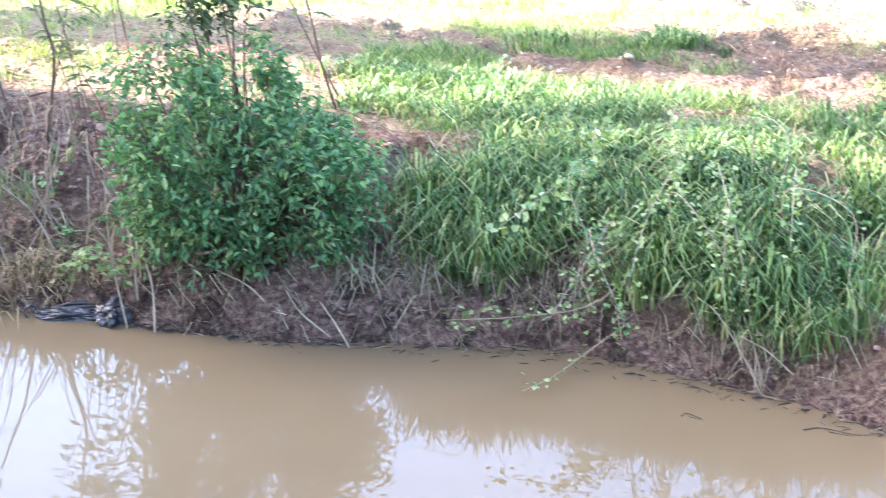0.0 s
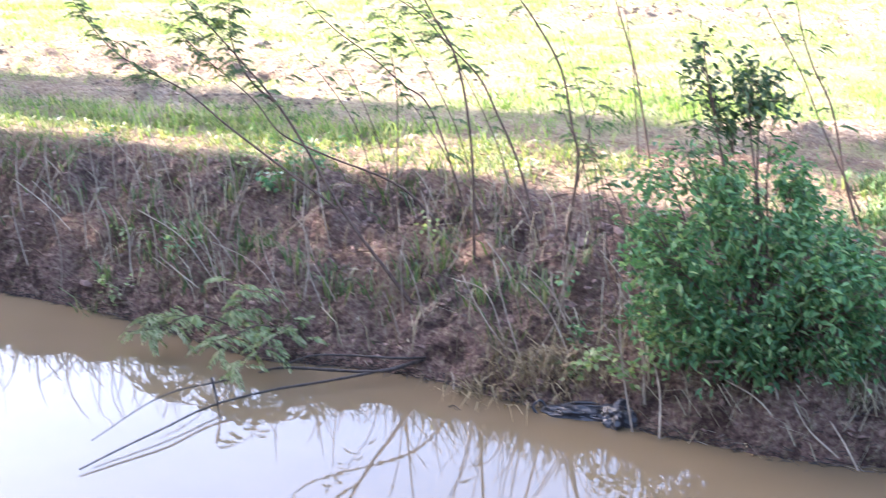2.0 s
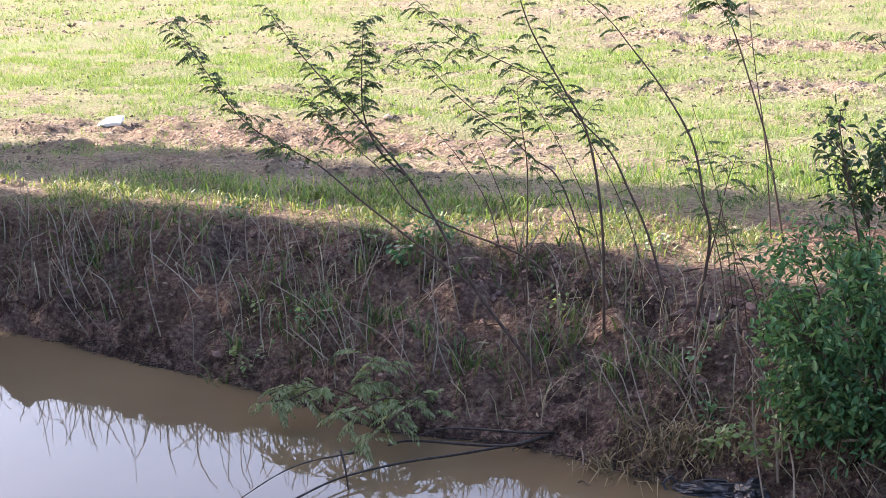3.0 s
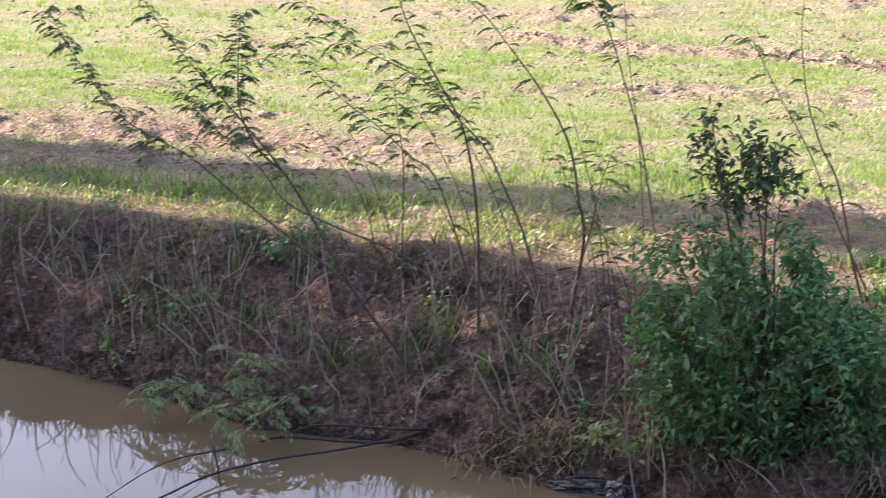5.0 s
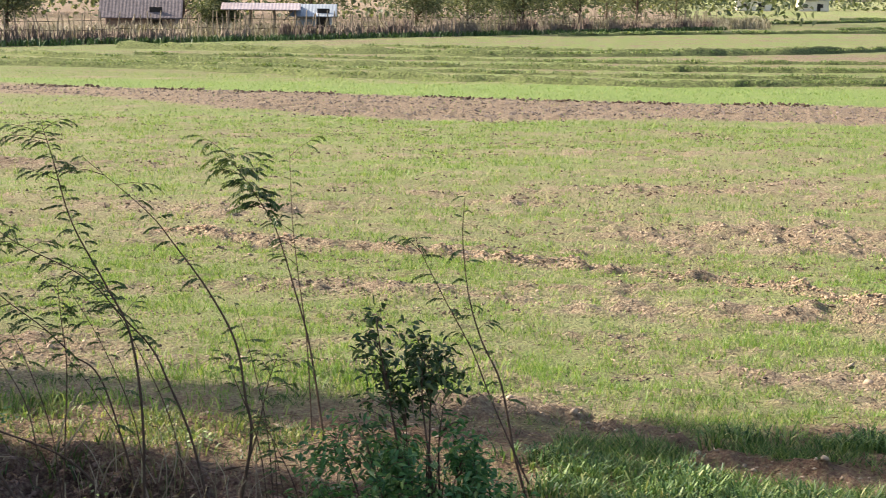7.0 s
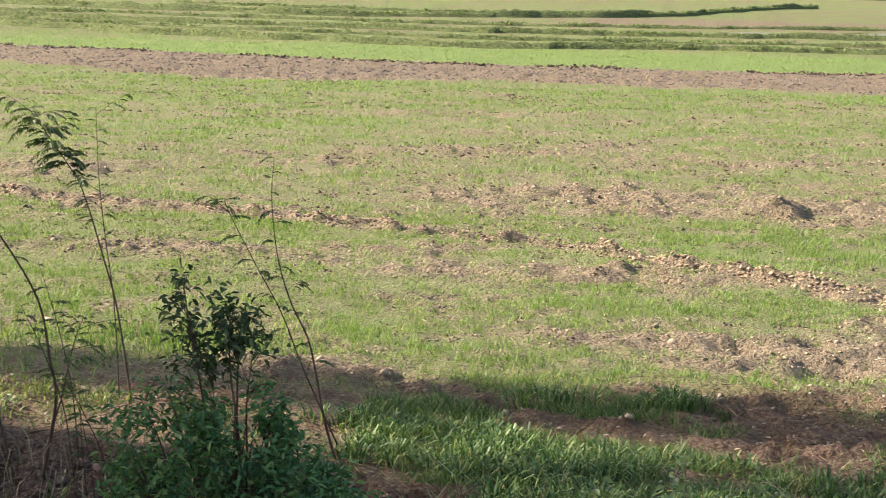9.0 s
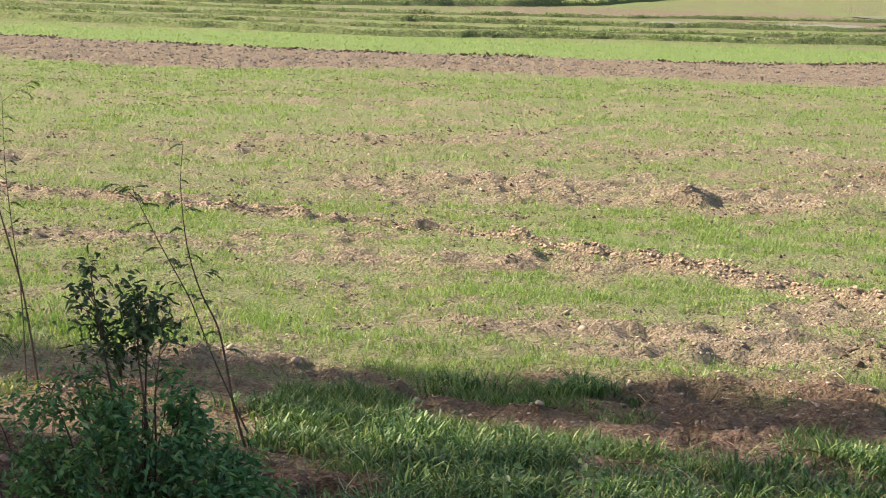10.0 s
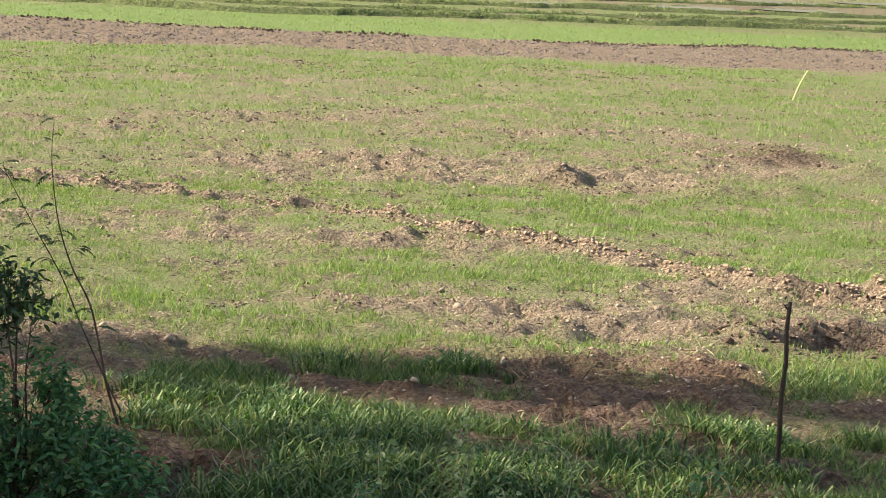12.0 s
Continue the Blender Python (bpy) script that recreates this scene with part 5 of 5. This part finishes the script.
# ---- far side of the field ----
def fence(rng):
    """A long crooked stick fence with brown brush between the posts."""
    a, b = Vector((-60, 47.4, 0)), Vector((7.9, 176, 0))
    way = (b - a).normalized()
    root = tagged(new("stick_fence"), "long crooked wooden stick fence filled with brown brush", "fence")
    root.location = a
    kinds = []
    for k in range(7):
        h = rng.uniform(1.35, 1.95)
        v, f = tube(curve_points([(0, 0, -0.2), (rng.normal() * 0.04, 0, h * 0.5), (rng.normal() * 0.1, rng.normal() * 0.05, h)], 4), 0.05, 0.035, 5, 0.12)
        me = bpy.data.meshes.new("post")
        me.from_pydata([tuple(p) for p in v], [], f)
        me.materials.append(POSTWOOD)
        kinds.append(me)
    n = 290
    for k in range(n):
        p = way * ((b - a).length * (k + rng.uniform(-0.3, 0.3)) / n)
        post = new("post", kinds[rng.integers(0, 7)])
        post.parent = root
        post.location = p + Vector((0, 0, ground_at(a.x + p.x, a.y + p.y)))
        post.rotation_euler = (rng.normal() * 0.06, rng.normal() * 0.06, rng.uniform(0, 6))
    side = Vector((way.y, -way.x, 0))
    for k in range(0, n - 6, 6):
        if rng.random() < 0.08:
            continue
        s0, L = (b - a).length * k / n, (b - a).length * 6 / n
        top, sticks = rng.uniform(0.75, 1.2), []
        for i in range(70):
            p = way * (s0 + L * rng.random()) + side * (0.06 + 0.05 * rng.normal())
            z, h = ground_at(a.x + p.x, a.y + p.y), top * rng.uniform(0.55, 1.12)
            tip = p + way * rng.normal() * 0.22 * h + side * 0.05 * rng.normal() + Vector((0, 0, z + h))
            sticks.append(tube([p + Vector((0, 0, z - 0.05)), tip], rng.uniform(0.04, 0.085), 0.025, 3))
        put_mesh("brush_panel", *joined(sticks), NETTING if rng.random() < 0.65 else PALENET, root)
    for h in (0.7, 1.3):
        line("rail", [tuple(way * s + Vector((0, 0, h + rng.normal() * 0.05 + 0.1))) for s in np.linspace(0, (b - a).length, 40)], 0.016, 0.016, STAKEWOOD, root, 2, 4)
    q = np.array([tuple(a + way * s) for s in rng.uniform(0, (b - a).length, 9000)]) + np.array(side)[None] * np.abs(rng.normal(size=(9000, 1))) * 0.7
    q[:, 2] = height(q[:, 0], q[:, 1])
    grass("fence_weeds", "dark green weeds along the foot of the fence", q, 0.18, 0.55, 0.04, 0.1, 0.8, TREELEAF, rng, "weeds")


def box_part(name, x0, x1, y0, y1, z0, z1, mat, parent, label=""):
    bm = bmesh.new()
    bmesh.ops.create_cube(bm, size=1.0)
    for v in bm.verts:
        v.co = Vector((x0 + (v.co.x + 0.5) * (x1 - x0), y0 + (v.co.y + 0.5) * (y1 - y0), z0 + (v.co.z + 0.5) * (z1 - z0)))
    bmesh.ops.bevel(bm, geom=bm.edges[:], offset=min(x1 - x0, y1 - y0, z1 - z0) * 0.08, segments=1, affect="EDGES")
    me = bpy.data.meshes.new(name)
    bm.to_mesh(me)
    bm.free()
    me.materials.append(mat)
    ob = new(name, me)
    ob.parent = parent
    return tagged(ob, label)


def gable_roof(parent, x0, x1, y0, y1, eave, top, mat, label=""):
    """Two corrugated slopes that meet at a ridge along x."""
    n, v, f = int((x1 - x0) / 0.12), [], []
    ym = (y0 + y1) / 2
    for i in range(n + 1):
        x, w = x0 + (x1 - x0) * i / n, 0.02 * (i % 2)
        v += [(x, y0, eave + w), (x, ym, top + w), (x, y1, eave + w), (x, y0, eave + w - 0.05), (x, ym, top + w - 0.05), (x, y1, eave + w - 0.05)]
    for i in range(n):
        q = i * 6
        f += [(q, q + 6, q + 7, q + 1), (q + 1, q + 7, q + 8, q + 2), (q + 3, q + 4, q + 10, q + 9), (q + 4, q + 5, q + 11, q + 10), (q, q + 3, q + 9, q + 6), (q + 2, q + 8, q + 11, q + 5)]
    return put_mesh("roof", v, f, mat, parent, label)


def open_shed(x, y, turn):
    root = tagged(new("open_shed"), "open wooden shed with a faded red-grey tin roof", "shed")
    root.matrix_world = pose(x, y, 0.0, 0, 0, turn)
    for px in (-2.4, -0.8, 0.9, 2.4):
        for py in (-1.4, 1.4):
            line("post", [(px, py, -0.2), (px + 0.03, py, 1.2), (px, py, 1.95)], 0.07, 0.06, POSTWOOD, root, 3, 6)
    gable_roof(root, -2.8, 2.8, -2.0, 2.0, 1.9, 2.35, REDTIN, "faded reddish grey corrugated tin roof")
    box_part("beam", -2.6, 2.6, -1.5, -1.36, 1.82, 1.94, POSTWOOD, root)
    box_part("bench", -2.0, 1.8, -0.6, 0.6, 0.5, 0.62, BOARDS, root)
    line("brace", [(1.6, -1.4, 1.1), (2.35, -1.4, 2.0)], 0.05, 0.05, POSTWOOD, root, 2, 5)


def hut(x, y, turn, w, d, wall_h, top, wall_mat, roof_mat, label, windows=2):
    root = tagged(new("hut"), label, "house", "farm buildings behind the fence")
    root.matrix_world = pose(x, y, 0.0, 0, 0, turn)
    box_part("wall", -w / 2, w / 2, -d / 2, d / 2, -0.1, wall_h, wall_mat, root)
    gable_roof(root, -w / 2 - 0.4, w / 2 + 0.4, -d / 2 - 0.6, d / 2 + 0.6, wall_h - 0.05, top, roof_mat)
    for k in range(windows):
        cx = -w / 2 + w * (k + 0.5) / windows
        win = box_part("window", cx - 0.55, cx + 0.55, -d / 2 - 0.05, -d / 2 + 0.05, 0.9, 1.9, BOARDS, root)
        box_part("pane", cx - 0.45, cx + 0.45, -d / 2 - 0.07, -d / 2 - 0.02, 1.0, 1.8, DARK, win)
    box_part("door", w * 0.12, w * 0.12 + 0.9, -d / 2 - 0.06, -d / 2 + 0.03, 0, 2.0, DARK, root)
    return root


def far_tree(x, y, tall, spread, rng, count=5200, leaf=0.17):
    root = tagged(new("tree"), "leafy green tree beyond the field", "tree", "trees behind the fence")
    root.location = (x, y, 0)
    limbs = [tube(curve_points([(0, 0, -0.2), (0.1, 0, tall * 0.4), (0, 0, tall * 0.85)], 4), 0.16, 0.05, 6)]
    at = []
    for k in range(9):
        a, h = rng.uniform(0, 2 * math.pi), tall * rng.uniform(0.12, 0.7)
        e = Vector((math.cos(a) * spread * rng.uniform(0.3, 0.8), math.sin(a) * spread * rng.uniform(0.3, 0.8), h + tall * 0.15))
        limbs.append(tube([Vector((0, 0, h)), e], 0.06, 0.02, 4))
        at.append(rng.normal(size=(count // 9, 3)) * np.array([spread * 0.28, spread * 0.28, tall * 0.1]) + np.array(e))
    at = np.concatenate(at)
    at[:, 2] = np.maximum(at[:, 2], 0.2)
    n = len(at)
    put_mesh("trunk", *joined(limbs), STEM, root, "", True)
    v, f = leaves(at, rng.normal(size=(n, 3)), rng.uniform(leaf * 0.7, leaf * 1.3, n), rng.uniform(leaf * 0.5, leaf, n), rng)
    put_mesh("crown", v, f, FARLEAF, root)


def wood(label, x0, x1, y0, y1, tall, n, rng, leaf=2.2):
    """A far wood: clumps of leaves with an uneven top."""
    x, y = rng.uniform(x0, x1, n), rng.uniform(y0, y1, n)
    z = tall * (0.45 + 0.75 * fbm(x / 14, y / 14, 3)) * rng.random(n) ** 0.7
    at = np.stack([x, y, z], 1)
    v, f = leaves(at, rng.normal(size=(n, 3)), rng.uniform(leaf * 0.6, leaf * 1.4, n), rng.uniform(leaf * 0.4, leaf, n), rng)
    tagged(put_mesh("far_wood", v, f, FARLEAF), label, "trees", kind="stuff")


def bund(pts, w, h, rng, blades_per_m=70):
    """A low grassy earth bund between paddies."""
    p = curve_points([(x, y, 0) for x, y in pts], 36)
    v, f = [], []
    for i, c in enumerate(p):
        k = 0.3 + 1.4 * float(fbm(np.array([c.x / 1.7]), np.array([c.y / 1.7]), 19)[0])
        c.y += 1.6 * (float(fbm(np.array([c.x / 3.1]), np.array([c.y / 9.0]), 29)[0]) - 0.5)
        for j in range(7):
            u = (j - 3) / 3
            v.append((c.x, c.y + u * w * 1.6, h * k * math.exp(-(u * 1.5) ** 2) - 0.05 + 0.03 * rng.normal() * (abs(u) < 0.9)))
    for i in range(len(p) - 1):
        f += [(i * 7 + j, i * 7 + j + 7, i * 7 + j + 8, i * 7 + j + 1) for j in range(6)]
    tagged(put_mesh("bund", v, f, TURF, soft=True), "low grassy earth bund between the paddies", "bund", "bunds between the paddies", "structure")
    length = sum((p[i + 1] - p[i]).length for i in range(len(p) - 1))
    n = int(length * blades_per_m)
    i = rng.integers(0, len(p) - 1, n)
    P = np.array([tuple(q) for q in p])
    i = i[fbm(P[i, 0] / 1.2, P[i, 1] / 4, 39) > rng.uniform(0.3, 0.62, n)]
    n = len(i)
    t = rng.random((n, 1))
    q = P[i] * (1 - t) + P[i + 1] * t
    q[:, 1] += rng.normal(size=n) * w * 0.5
    q[:, 2] = h * 0.45
    far = float(np.mean(P[:, 1])) / 70
    q = tufts(q[::8], 8, 0.2, rng)
    n = len(q)
    size = np.repeat(rng.uniform(0.5, 1.4, n // 8), 8)
    v, f = arching(q, rng.uniform(0.05, 0.16, n) * size * far ** 0.5, rng.uniform(0.018, 0.04, n) * far, rng.uniform(0, 2 * np.pi, n), rng.uniform(0.7, 1.7, n), rng)
    tagged(put_mesh("bund_grass", v, f, BUNDGRASS), "rough green grass clumps growing on the earth bunds", "grass", kind="stuff")


fence(RNG)
q = np.stack([RNG.uniform(-62, 14, 17000), np.zeros(17000), np.zeros(17000)], 1)
q[:, 1] = 47.4 + (q[:, 0] + 60) / 67.9 * 128.6 + RNG.uniform(1.0, 24, 17000)
grass("straw_grass", "tall straw-coloured dry grass behind the fence", q, 0.4, 1.35, 0.05, 0.13, 0.7, GREYSTRAW, RNG, "dry grass")
for pts, w, h in ((((-45, 76), (-29, 71.4), (-18.5, 69.2), (-8.8, 64.4), (-0.6, 62), (7.9, 64), (13.4, 65.3), (24, 68), (40, 72)), 0.5, 0.34),
                  (((-34, 85), (-18, 77.2), (-5.2, 75.3), (2, 74.8), (8.4, 76.3), (15.8, 77.9), (36, 84)), 0.5, 0.34),
                  (((-28, 95), (-16, 91.5), (-6, 90.5), (2.8, 95), (12.8, 105.8), (22, 128), (28, 138)), 0.8, 0.5),
                  (((-24, 84.5), (-14, 84), (-2, 83), (10, 86), (24, 92), (40, 100)), 0.4, 0.24),
                  (((-36, 79), (-24, 75), (-12, 71.5), (0, 68.5), (12, 70.5), (30, 76)), 0.35, 0.22),
                  (((-16, 104), (-6, 101), (6, 103), (10, 110)), 0.4, 0.25),
                  (((-6, 139), (16, 163), (50, 190), (90, 220)), 0.8, 0.45), (((9, 207), (23, 232), (54, 300)), 1.0, 0.5), (((20, 180), (60, 230), (110, 270)), 1.0, 0.45), (((30, 270), (80, 330), (140, 380)), 1.4, 0.6)):
    bund(pts, w * 0.6, h * 0.72, RNG)
open_shed(-26.6, 126, 10)
hut(-23.2, 128, 8, 2.6, 3.0, 1.5, 2.3, GREYTIN, GREYTIN, "small grey tin hut beside the open shed", 0)
hut(-35.0, 125, 12, 5.0, 5.0, 1.3, 3.4, BOARDS, THATCH, "low brown thatched hut behind the fence", 0)
hut(-50.0, 120, 14, 7.0, 5.0, 2.2, 3.8, BOARDS, THATCH, "brown boarded house behind the fence", 2)
hut(30, 470, 0, 9.0, 6.0, 3.0, 5.0, PLASTER, REDTIN, "small pale house at the far edge of the fields", 2)
hut(46, 480, 0, 8.0, 6.0, 3.0, 5.0, PLASTER, GREYTIN, "small pale house at the far edge of the fields", 2)
for tx, ty, th, ts in ((-17, 138, 6, 2.2), (-13.5, 143, 7, 2.6), (-9.5, 150, 6.5, 2.4), (-5, 158, 8, 3.0), (-30, 128, 5, 1.8), (-44, 122, 6, 2.2), (0, 170, 8, 3.0), (-26, 142, 9, 3.2), (-12, 160, 9, 3.2), (4, 186, 8, 3.0), (-3, 180, 9, 3.5), (-36, 140, 9, 3.5), (-52, 132, 9, 3.4)):
    far_tree(tx, ty, th, ts, RNG)
wood("dense green wood far beyond the fields", -140, 20, 200, 260, 14, 16000, RNG, 0.8)
wood("dense green wood far beyond the fields", -60, 420, 500, 620, 9, 14000, RNG, 1.5)
wood("dense green wood far beyond the fields", -700, -140, 300, 520, 18, 6000, RNG, 2.5)
for k, (px, py, w, d) in enumerate(PUDDLES):
    a = np.linspace(0, 2 * np.pi, 28, endpoint=False)
    rr = 0.75 + 0.5 * fbm(np.cos(a) * 2 + 9 * k, np.sin(a) * 2, 5)
    v = np.stack([px + w * rr * np.cos(a), py + d * rr * np.sin(a), a * 0 + 0.01], 1)
    tagged(put_mesh("puddle_%d" % (k + 1), v, [tuple(range(28))], PUDDLE), "shallow puddle of muddy water in the far paddy", "puddle", kind="structure")
